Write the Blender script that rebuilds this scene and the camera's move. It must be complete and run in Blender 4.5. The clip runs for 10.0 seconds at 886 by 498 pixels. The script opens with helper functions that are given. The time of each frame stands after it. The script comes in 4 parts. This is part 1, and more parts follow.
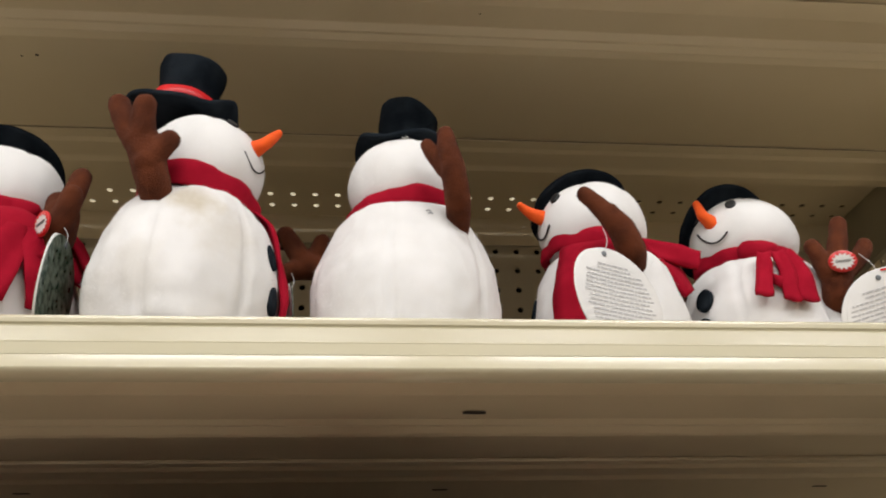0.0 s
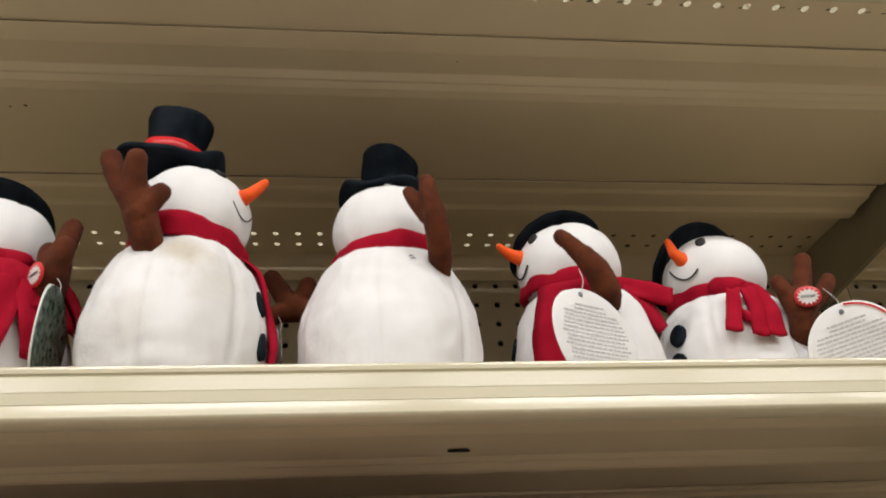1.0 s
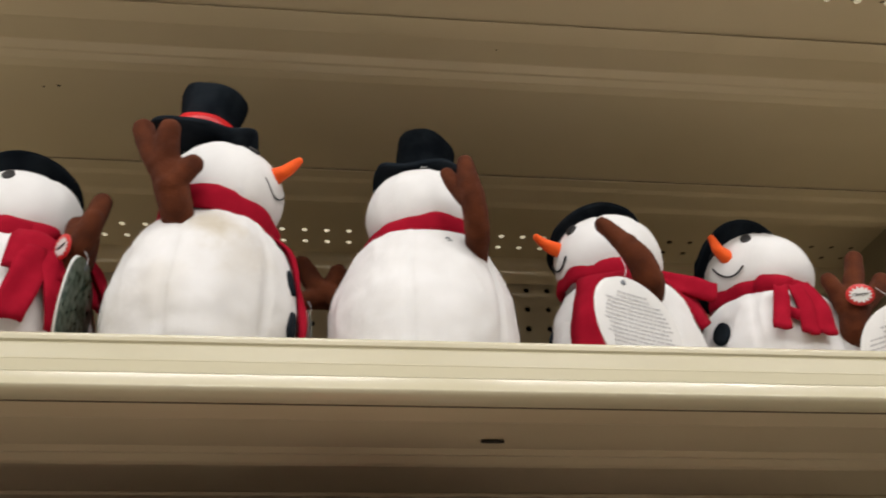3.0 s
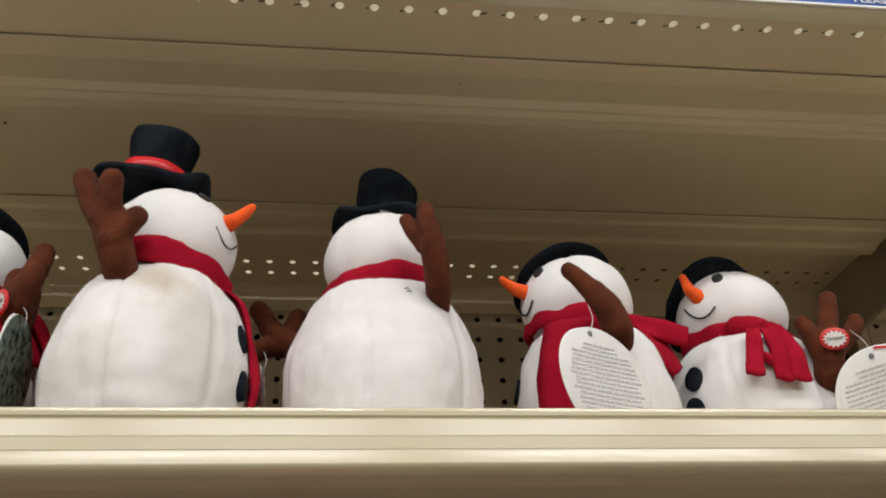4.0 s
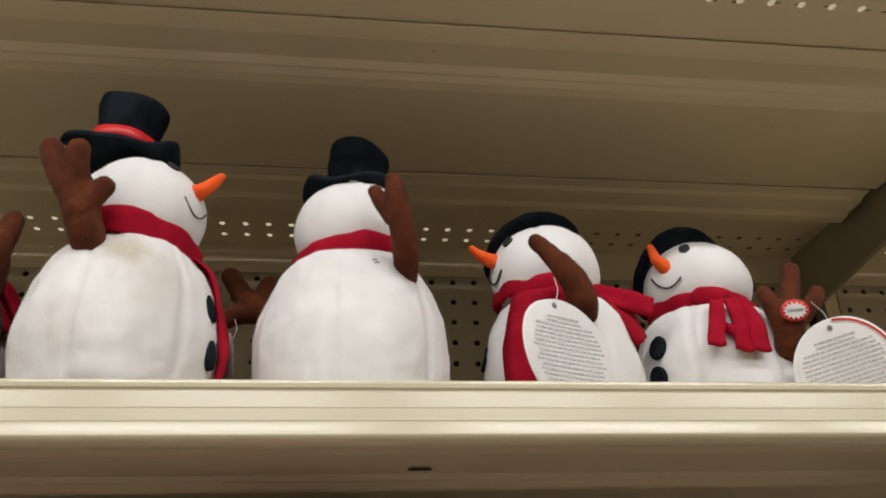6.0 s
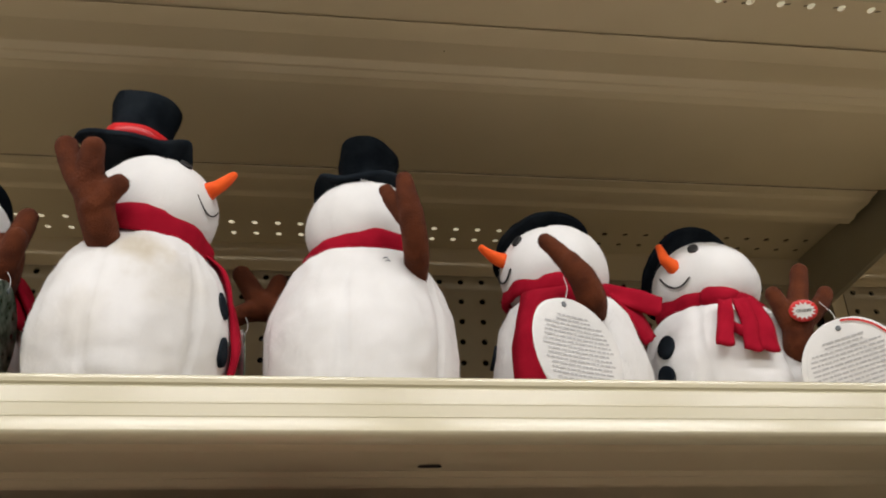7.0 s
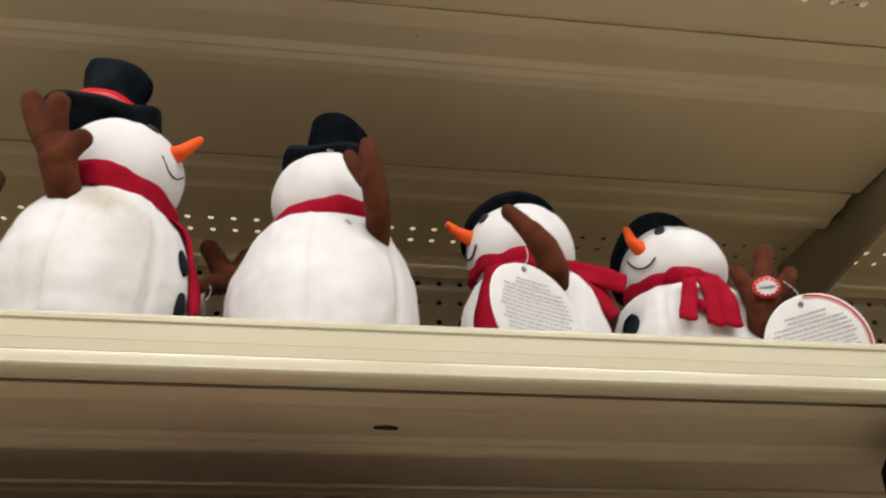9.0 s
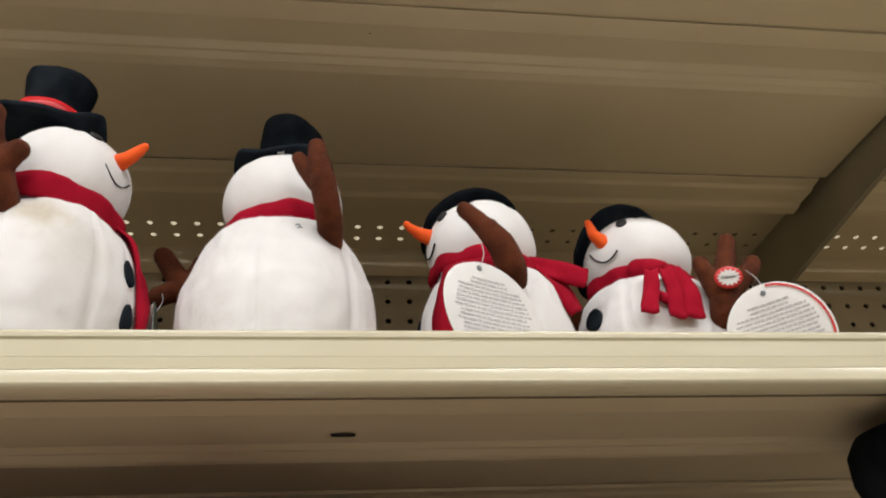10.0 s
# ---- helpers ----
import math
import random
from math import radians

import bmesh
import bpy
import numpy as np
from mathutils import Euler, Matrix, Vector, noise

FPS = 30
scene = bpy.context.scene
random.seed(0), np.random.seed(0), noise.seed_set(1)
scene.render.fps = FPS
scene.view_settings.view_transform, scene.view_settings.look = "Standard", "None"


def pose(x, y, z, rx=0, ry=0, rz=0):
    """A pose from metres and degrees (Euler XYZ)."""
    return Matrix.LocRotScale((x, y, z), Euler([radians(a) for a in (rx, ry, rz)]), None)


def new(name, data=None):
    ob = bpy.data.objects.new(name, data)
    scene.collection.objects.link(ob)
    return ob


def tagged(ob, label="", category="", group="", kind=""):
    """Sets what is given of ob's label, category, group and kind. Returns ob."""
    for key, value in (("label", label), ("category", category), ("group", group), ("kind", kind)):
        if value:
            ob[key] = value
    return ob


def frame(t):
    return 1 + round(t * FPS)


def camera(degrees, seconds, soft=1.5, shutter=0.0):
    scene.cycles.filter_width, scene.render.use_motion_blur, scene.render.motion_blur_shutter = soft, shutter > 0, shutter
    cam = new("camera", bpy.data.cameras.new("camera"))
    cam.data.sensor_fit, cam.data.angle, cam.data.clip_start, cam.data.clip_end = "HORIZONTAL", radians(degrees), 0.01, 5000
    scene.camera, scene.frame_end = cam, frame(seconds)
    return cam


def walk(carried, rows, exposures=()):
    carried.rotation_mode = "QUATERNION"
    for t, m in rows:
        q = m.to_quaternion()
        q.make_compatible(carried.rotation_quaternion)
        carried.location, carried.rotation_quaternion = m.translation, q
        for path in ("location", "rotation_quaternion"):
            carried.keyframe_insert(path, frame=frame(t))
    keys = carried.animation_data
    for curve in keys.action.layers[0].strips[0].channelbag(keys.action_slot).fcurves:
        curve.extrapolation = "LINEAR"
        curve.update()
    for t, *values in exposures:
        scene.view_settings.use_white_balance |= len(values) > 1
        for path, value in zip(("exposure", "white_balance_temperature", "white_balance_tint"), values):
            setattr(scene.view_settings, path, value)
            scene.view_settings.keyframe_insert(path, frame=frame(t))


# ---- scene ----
cam = camera(55.58, 10.0, soft=1.8, shutter=0.5)
# seconds, eye (m), Euler XYZ (degrees)
PATH = [
    (0.0, -0.0275, 0.0995, 1.1514, 116.472, 1.505, -5.199),
    (0.5, -0.0283, 0.0904, 1.1442, 117.589, 2.203, -6.069),
    (1.0, -0.0329, 0.0751, 1.1525, 118.191, 2.993, -6.129),
    (1.5, -0.0399, 0.0803, 1.1485, 118.937, 2.863, -5.850),
    (2.0, -0.0525, 0.0855, 1.1441, 119.275, 1.948, -4.564),
    (2.5, -0.0474, 0.0888, 1.1438, 119.328, 1.118, -4.079),
    (3.0, -0.0401, 0.1070, 1.1384, 119.854, 1.009, -5.508),
    (3.2, -0.0270, 0.1062, 1.1521, 119.886, 1.574, -5.912),
    (4.3, -0.0243, 0.1120, 1.1757, 120.230, 2.196, -6.388),
    (4.5, -0.0258, 0.1071, 1.1775, 119.412, 2.318, -6.504),
    (5.0, -0.0163, 0.0965, 1.1870, 118.148, 2.388, -7.253),
    (5.2, -0.0133, 0.0929, 1.1863, 117.794, 2.399, -7.429),
    (5.5, -0.0143, 0.0958, 1.1716, 117.509, 2.235, -7.317),
    (5.7, -0.0135, 0.0974, 1.1777, 117.261, 2.175, -7.231),
    (6.8, -0.0153, 0.0998, 1.1841, 116.703, 1.746, -7.967),
    (7.0, -0.0173, 0.0966, 1.1792, 116.989, 1.703, -7.168),
    (7.5, -0.0092, 0.1097, 1.1794, 116.985, 3.440, -6.174),
    (8.0, -0.0027, 0.1140, 1.1512, 116.397, 4.041, -5.651),
    (8.5, -0.0047, 0.1222, 1.1368, 117.319, 3.283, -4.005),
    (9.0, 0.0094, 0.1160, 1.1307, 120.109, 0.990, -7.575),
    (9.5, 0.0214, 0.1178, 1.1348, 120.879, 1.961, -8.935),
    (10.0, 0.0315, 0.1201, 1.1387, 119.704, 3.089, -7.398),
]
walk(cam, [(t, pose(x, y, z, rx, ry, rz)) for t, x, y, z, rx, ry, rz in PATH], [(0.0, -0.12), (2.5, -0.14), (3.5, -0.22), (4.5, -0.34), (5.5, -0.37), (7.0, -0.24), (8.0, -0.14), (9.5, -0.10), (10.0, -0.14)])

# ---- light: a closed store hall with rows of ceiling tubes ----
world = bpy.data.worlds.new("world")
world.use_nodes = True
world.node_tree.nodes["Background"].inputs[0].default_value = (0.9, 0.95, 1.0, 1)
world.node_tree.nodes["Background"].inputs[1].default_value = 0.02
scene.world = world
LAMP_POWER = {-1.05: 24.5, -3.1: 42.0}
LAMP_COLOUR = (1.0, 0.97, 0.955)
LAMPS = [(lx, ly) for ly in (-1.05, -3.1) for lx in (-3.5, -2.0, -0.5, 1.0, 2.5)]
CEILING_Z = 3.6
BAR_Z = 3.35


# ---- materials ----
def nodes_of(name, rough=0.6, metal=0.0):
    m = bpy.data.materials.new(name)
    m.use_nodes = True
    nt = m.node_tree
    b = nt.nodes["Principled BSDF"]
    b.inputs["Roughness"].default_value = rough
    b.inputs["Metallic"].default_value = metal
    return m, nt, b


def surface(name, dark, light, rough=0.6, scale=40.0, bump=0.2, fine=600.0, depth=0.0005, metal=0.0, sheen=0.0, spec=0.5, stretch=(1, 1, 1), low=0.35, high=0.65, spread=0.09):
    """Two colours mixed by a coarse noise, fine grain in bump and roughness."""
    m, nt, b = nodes_of(name, rough, metal)
    n = nt.nodes
    co = n.new("ShaderNodeTexCoord")
    mp = n.new("ShaderNodeMapping")
    mp.inputs["Scale"].default_value = stretch
    nt.links.new(co.outputs["Object"], mp.inputs["Vector"])
    a = n.new("ShaderNodeTexNoise")
    a.inputs["Scale"].default_value, a.inputs["Detail"].default_value = scale, 6
    nt.links.new(mp.outputs["Vector"], a.inputs["Vector"])
    r = n.new("ShaderNodeValToRGB")
    r.color_ramp.elements[0].position, r.color_ramp.elements[0].color = low, (*dark, 1)
    r.color_ramp.elements[1].position, r.color_ramp.elements[1].color = high, (*light, 1)
    nt.links.new(a.outputs["Fac"], r.inputs["Fac"])
    nt.links.new(r.outputs["Color"], b.inputs["Base Color"])
    f = n.new("ShaderNodeTexNoise")
    f.inputs["Scale"].default_value, f.inputs["Detail"].default_value = fine, 4
    nt.links.new(mp.outputs["Vector"], f.inputs["Vector"])
    bp = n.new("ShaderNodeBump")
    bp.inputs["Strength"].default_value, bp.inputs["Distance"].default_value = bump, depth
    nt.links.new(f.outputs["Fac"], bp.inputs["Height"])
    nt.links.new(bp.outputs["Normal"], b.inputs["Normal"])
    mr = n.new("ShaderNodeMapRange")
    mr.inputs["To Min"].default_value, mr.inputs["To Max"].default_value = max(0.03, rough - spread), min(1.0, rough + spread)
    nt.links.new(a.outputs["Fac"], mr.inputs["Value"])
    nt.links.new(mr.outputs["Result"], b.inputs["Roughness"])
    b.inputs["Specular IOR Level"].default_value = spec
    if sheen:
        b.inputs["Sheen Weight"].default_value = sheen
        b.inputs["Sheen Roughness"].default_value = 0.6
    return m


def stained_fleece(name, spots):
    """White fleece with soft yellow-grey smudges round the given places (object space)."""
    m = surface(name, (0.73, 0.725, 0.715), (0.80, 0.80, 0.80), 0.95, 25, 0.22, 1900, 0.0006, sheen=0.15, spec=0.1)
    nt = m.node_tree
    n = nt.nodes
    b = n["Principled BSDF"]
    old = b.inputs["Base Color"].links[0].from_socket
    co = n.new("ShaderNodeTexCoord")
    wob = n.new("ShaderNodeTexNoise")
    wob.inputs["Scale"].default_value, wob.inputs["Detail"].default_value = 45, 5
    nt.links.new(co.outputs["Object"], wob.inputs["Vector"])
    for (px, py, pz, rad, amount) in spots:
        d = n.new("ShaderNodeVectorMath")
        d.operation = "DISTANCE"
        d.inputs[1].default_value = (px, py, pz)
        nt.links.new(co.outputs["Object"], d.inputs[0])
        add = n.new("ShaderNodeMath")
        add.operation = "MULTIPLY_ADD"
        add.inputs[1].default_value, add.inputs[2].default_value = 0.05, -0.025
        nt.links.new(wob.outputs["Fac"], add.inputs[0])
        tot = n.new("ShaderNodeMath")
        nt.links.new(d.outputs["Value"], tot.inputs[0])
        nt.links.new(add.outputs[0], tot.inputs[1])
        fall = n.new("ShaderNodeMapRange")
        fall.interpolation_type = "SMOOTHSTEP"
        fall.inputs["From Min"].default_value, fall.inputs["From Max"].default_value = rad, 0.0
        fall.inputs["To Min"].default_value, fall.inputs["To Max"].default_value = 0.0, amount
        nt.links.new(tot.outputs[0], fall.inputs["Value"])
        mix = n.new("ShaderNodeMix")
        mix.data_type = "RGBA"
        nt.links.new(fall.outputs["Result"], mix.inputs["Factor"])
        nt.links.new(old, mix.inputs["A"])
        mix.inputs["B"].default_value = (0.50, 0.44, 0.33, 1)
        old = mix.outputs["Result"]
    nt.links.new(old, b.inputs["Base Color"])
    return m


PAINT = surface("almond_paint", (0.52, 0.44, 0.29), (0.57, 0.485, 0.33), 0.30, 9, 0.05, 900, 0.0002, low=0.2, high=0.8, spread=0.015)
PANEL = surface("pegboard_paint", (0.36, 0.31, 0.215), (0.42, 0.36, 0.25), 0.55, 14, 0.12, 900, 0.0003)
LIP = surface("lip_paint", (0.49, 0.455, 0.318), (0.535, 0.495, 0.352), 0.20, 7, 0.03, 500, 0.0001, stretch=(0.15, 1, 1), spread=0.02)
# shelf beige darkened: the shade on the brackets is put into this colour
SHADED_BRACKET = surface("shaded_bracket_paint", (0.27, 0.24, 0.165), (0.31, 0.275, 0.19), 0.45, 12, 0.08, 900, 0.0002)
PILE = bpy.data.materials.new("white_pile")
PILE.use_nodes = True
pile_tree = PILE.node_tree
pile_tree.nodes.remove(pile_tree.nodes["Principled BSDF"])
pile_a, pile_b, pile_mix = pile_tree.nodes.new("ShaderNodeBsdfDiffuse"), pile_tree.nodes.new("ShaderNodeBsdfTranslucent"), pile_tree.nodes.new("ShaderNodeMixShader")
for pile_node in (pile_a, pile_b):
    pile_node.inputs["Color"].default_value = (0.83, 0.83, 0.83, 1)
pile_tree.links.new(pile_a.outputs[0], pile_mix.inputs[1])
pile_tree.links.new(pile_b.outputs[0], pile_mix.inputs[2])
pile_tree.links.new(pile_mix.outputs[0], pile_tree.nodes["Material Output"].inputs[0])
DARK = surface("cavity_shade_and_specks", (0.015, 0.013, 0.011), (0.03, 0.026, 0.02), 0.8, 10)
FLEECE = surface("white_fleece", (0.74, 0.74, 0.735), (0.81, 0.81, 0.81), 0.95, 25, 0.22, 1900, 0.0006, sheen=0.15, spec=0.1)
FELT = surface("black_felt", (0.007, 0.010, 0.014), (0.017, 0.022, 0.028), 1.0, 60, 0.5, 1500, 0.0008, spec=0.03)
RED = surface("red_fleece", (0.285, 0.004, 0.018), (0.37, 0.008, 0.026), 0.95, 55, 0.5, 1500, 0.0008, sheen=0.0, spec=0.1)
RIBBON = surface("red_ribbon", (0.55, 0.01, 0.015), (0.66, 0.016, 0.02), 0.4, 80, 0.1)
BROWN = surface("brown_fleece", (0.078, 0.021, 0.0090), (0.130, 0.036, 0.0140), 0.95, 70, 0.8, 900, 0.0012, sheen=0.04, spec=0.1)
ORANGE = surface("orange_felt", (0.80, 0.085, 0.006), (0.90, 0.115, 0.010), 0.75, 90, 0.4, 1200, 0.0006, sheen=0.1, spec=0.2)
BLACK = surface("black_thread", (0.008, 0.008, 0.009), (0.016, 0.016, 0.018), 0.6, 200, 0.3)
GREY = surface("grey_thread_and_glint", (0.16, 0.18, 0.2), (0.22, 0.24, 0.26), 0.5, 200, 0.3)
CARD = surface("white_card", (0.74, 0.74, 0.73), (0.80, 0.80, 0.79), 0.5, 30, 0.05)
INK = surface("grey_ink", (0.46, 0.46, 0.47), (0.54, 0.54, 0.55), 0.6, 300)
GREEN = surface("green_print", (0.01, 0.035, 0.022), (0.16, 0.20, 0.17), 0.3, 210, 0.05, low=0.42, high=0.6)
STICKER = surface("red_sticker", (0.60, 0.02, 0.02), (0.66, 0.03, 0.03), 0.3, 60, 0.03)
WHITE = surface("white_print", (0.78, 0.78, 0.77), (0.82, 0.82, 0.81), 0.4, 60, 0.03)
BLUE = surface("blue_print", (0.03, 0.10, 0.36), (0.04, 0.12, 0.40), 0.3, 40, 0.03)
STRING = surface("clear_string", (0.6, 0.6, 0.6), (0.7, 0.7, 0.7), 0.3, 300)
# dirt smears, and the painted shade line at the sheet joints
GRIME_AND_SHADE = surface("grime_and_gap_shade", (0.06, 0.05, 0.035), (0.16, 0.135, 0.09), 0.8, 900)
# red chosen for its bounce onto the shelf underside
BOUNCE_RED = surface("red_bounce_card", (0.10, 0.022, 0.018), (0.14, 0.030, 0.024), 0.7, 20)
BOXCARD = surface("brown_card", (0.05, 0.035, 0.022), (0.07, 0.05, 0.03), 0.8, 20)
FLOOR = surface("vinyl_tile", (0.58, 0.53, 0.455), (0.66, 0.605, 0.52), 0.3, 6, 0.05)
CEIL = surface("ceiling_tile", (0.62, 0.61, 0.58), (0.68, 0.67, 0.64), 0.9, 30, 0.3)
GOODS = surface("shelf_goods", (0.30, 0.24, 0.20), (0.62, 0.58, 0.50), 0.7, 5, 0.1)
WALL = surface("hall_wall", (0.45, 0.43, 0.40), (0.5, 0.48, 0.45), 0.8, 4, 0.1)
GLOW, glow_tree, glow_b = nodes_of("tube_glow")
glow_b.inputs["Emission Color"].default_value = (*LAMP_COLOUR, 1)
glow_b.inputs["Emission Strength"].default_value = 9.0


# ---- mesh helpers ----
def finish(name, bm, material, smooth=True):
    me = bpy.data.meshes.new(name)
    bmesh.ops.recalc_face_normals(bm, faces=bm.faces)
    bm.to_mesh(me)
    bm.free()
    if smooth:
        for p in me.polygons:
            p.use_smooth = True
    me.materials.append(material)
    return new(name, me)


def part(name, bm, material, parent, label="", smooth=True):
    ob = finish(name, bm, material, smooth)
    ob.parent = parent
    return tagged(ob, label)


def box(bm, x0, x1, y0, y1, z0, z1):
    v = [bm.verts.new((x, y, z)) for x in (x0, x1) for y in (y0, y1) for z in (z0, z1)]
    for f in ((0, 1, 3, 2), (4, 6, 7, 5), (0, 4, 5, 1), (2, 3, 7, 6), (0, 2, 6, 4), (1, 5, 7, 3)):
        bm.faces.new([v[i] for i in f])


def extrude_x(bm, prof, x0, x1, closed=True, steps=1):
    """Sweep a (y, z) profile along x."""
    cols = [[bm.verts.new((x0 + (x1 - x0) * i / steps, y, z)) for y, z in prof] for i in range(steps + 1)]
    n = len(prof)
    for a, b in zip(cols, cols[1:]):
        for j in range(n if closed else n - 1):
            bm.faces.new((a[j], a[(j + 1) % n], b[(j + 1) % n], b[j]))
    if closed:
        bm.faces.new(cols[0])
        bm.faces.new(list(reversed(cols[-1])))


def perforated(bm, origin, du, dv, nu, nv, pitch, rad, seg=12):
    """A sheet of square cells, each with a round hole; origin is the centre of the first cell."""
    o, du, dv = Vector(origin), Vector(du), Vector(dv)
    grid = {}

    def corner(i, j):
        if (i, j) not in grid:
            grid[i, j] = bm.verts.new(o + du * (pitch * (i - 0.5)) + dv * (pitch * (j - 0.5)))
        return grid[i, j]

    for i in range(nu):
        for j in range(nv):
            c = o + du * (pitch * i) + dv * (pitch * j)
            ring = [bm.verts.new(c + du * (rad * math.cos(2 * math.pi * k / seg)) + dv * (rad * math.sin(2 * math.pi * k / seg))) for k in range(seg)]
            cs = [corner(i + 1, j + 1), corner(i, j + 1), corner(i, j), corner(i + 1, j)]
            q = seg // 4
            off = q // 2
            for s in range(4):
                idx = [(off + s * q + k) % seg for k in range(q + 1)]
                bm.faces.new([ring[k] for k in idx] + [cs[(s + 1) % 4]]) if False else None
                a, b = cs[s], cs[(s + 1) % 4]
                mid = idx[len(idx) // 2]
                for k0, k1 in zip(idx, idx[1:]):
                    bm.faces.new((ring[k0], ring[k1], b if k0 == mid or k0 in idx[idx.index(mid):] else a))
                bm.faces.new((a, ring[mid], b)) if False else None
                bm.faces.new((a, b, ring[mid]))
    bmesh.ops.remove_doubles(bm, verts=bm.verts, dist=1e-6)


def tube(bm, pts, rads, seg=14, cap=True):
    """A round tube through points with its own radius at each; rounded ends."""
    pts = [Vector(p) for p in pts]
    rings = []
    prev = None
    if cap:
        d0, d1 = (pts[0] - pts[1]).normalized(), (pts[-1] - pts[-2]).normalized()
        r0, r1 = rads[0], rads[-1]
        fr = (0.95, 0.8, 0.55, 0.25)
        pts = [pts[0] + d0 * r0 * f for f in fr] + pts + [pts[-1] + d1 * r1 * f for f in reversed(fr)]
        rads = [r0 * math.sqrt(1 - f * f) for f in fr] + list(rads) + [r1 * math.sqrt(1 - f * f) for f in reversed(fr)]
    for i, p in enumerate(pts):
        d = (pts[min(i + 1, len(pts) - 1)] - pts[max(i - 1, 0)]).normalized()
        side = d.cross(Vector((0, 0, 1))) if prev is None else prev - d * prev.dot(d)
        if side.length < 1e-6:
            side = d.orthogonal()
        side.normalize()
        prev = side
        up = d.cross(side)
        ring = []
        for k in range(seg):
            a = 2 * math.pi * k / seg
            ring.append(bm.verts.new(p + side * (rads[i] * math.cos(a)) + up * (rads[i] * math.sin(a))))
        rings.append(ring)
    for a, b in zip(rings, rings[1:]):
        for k in range(seg):
            bm.faces.new((a[k], a[(k + 1) % seg], b[(k + 1) % seg], b[k]))
    bm.faces.new(rings[0])
    bm.faces.new(list(reversed(rings[-1])))


def spline(pts, n):
    """Catmull-Rom through points."""
    pts = [Vector(p) for p in pts]
    out = []
    ext = [pts[0] * 2 - pts[1]] + pts + [pts[-1] * 2 - pts[-2]]
    for i in range(1, len(ext) - 2):
        p0, p1, p2, p3 = ext[i - 1:i + 3]
        for k in range(n):
            t = k / n
            out.append(0.5 * ((2 * p1) + (p2 - p0) * t + (2 * p0 - 5 * p1 + 4 * p2 - p3) * t * t + (3 * p1 - p0 - 3 * p2 + p3) * t ** 3))
    out.append(pts[-1])
    return out


def frame_of(normal, up=(0, 0, 1)):
    """A rotation whose z is the normal and whose y is nearest to up."""
    z = Vector(normal).normalized()
    x = Vector(up).cross(z).normalized()
    y = z.cross(x)
    return Matrix((x, y, z)).transposed()


def disc(bm, centre, normal, rx, ry, thick, up=(0, 0, 1), seg=48, bend=0.0):
    """A thin oval card with softly rounded rim."""
    m = frame_of(normal, up)
    c = Vector(centre)
    prof = [(0.0, thick / 2), (0.6, thick / 2), (0.985, thick / 2), (1.0, thick * 0.25), (1.0, -thick * 0.25), (0.985, -thick / 2), (0.6, -thick / 2), (0.0, -thick / 2)]
    rings = []
    for f, h in prof:
        if f == 0:
            rings.append([bm.verts.new(c + m @ Vector((0, 0, h)))])
        else:
            rings.append([bm.verts.new(c + m @ Vector((rx * f * math.cos(2 * math.pi * k / seg), ry * f * math.sin(2 * math.pi * k / seg), h + bend * (f * math.cos(2 * math.pi * k / seg)) ** 2))) for k in range(seg)])
    for a, b in zip(rings, rings[1:]):
        for k in range(seg):
            k2 = (k + 1) % seg
            if len(a) == 1:
                bm.faces.new((a[0], b[k], b[k2]))
            elif len(b) == 1:
                bm.faces.new((a[k], b[0], a[k2]))
            else:
                bm.faces.new((a[k], b[k], b[k2], a[k2]))


def wobble(bm, amount, scale, seed=0.0):
    for v in bm.verts:
        v.co += noise.noise_vector(v.co * scale + Vector((seed, seed * 1.7, -seed))) * amount


# ---- the hall ----
def slab(name, b, material, label, category):
    bm = bmesh.new()
    box(bm, *b)
    return tagged(finish(name, bm, material, False), label, category, kind="structure")


slab("floor", (-5, 5, -5, 1.6, -0.1, 0.0), FLOOR, "pale vinyl tiled shop floor", "floor")
slab("ceiling", (-5, 5, -5, 1.6, CEILING_Z, CEILING_Z + 0.1), CEIL, "white tiled shop ceiling", "ceiling")
slab("wall_north", (-5, 5, 1.6, 1.7, 0, CEILING_Z), WALL, "plain painted shop wall", "wall")
slab("wall_south", (-5, 5, -5.1, -5, 0, CEILING_Z), WALL, "plain painted shop wall", "wall")
slab("wall_east", (5, 5.1, -5, 1.6, 0, CEILING_Z), WALL, "plain painted shop wall", "wall")
slab("wall_west", (-5.1, -5, -5, 1.6, 0, CEILING_Z), WALL, "plain painted shop wall", "wall")
# unseen block added opposite, pale enough to throw light under the shelves
slab("wall_aisle_bounce", (-4.0, 4.0, -2.2, -1.75, 0.0, 1.75), GOODS, "unseen shelving block across the aisle, added to bounce light", "shelving")

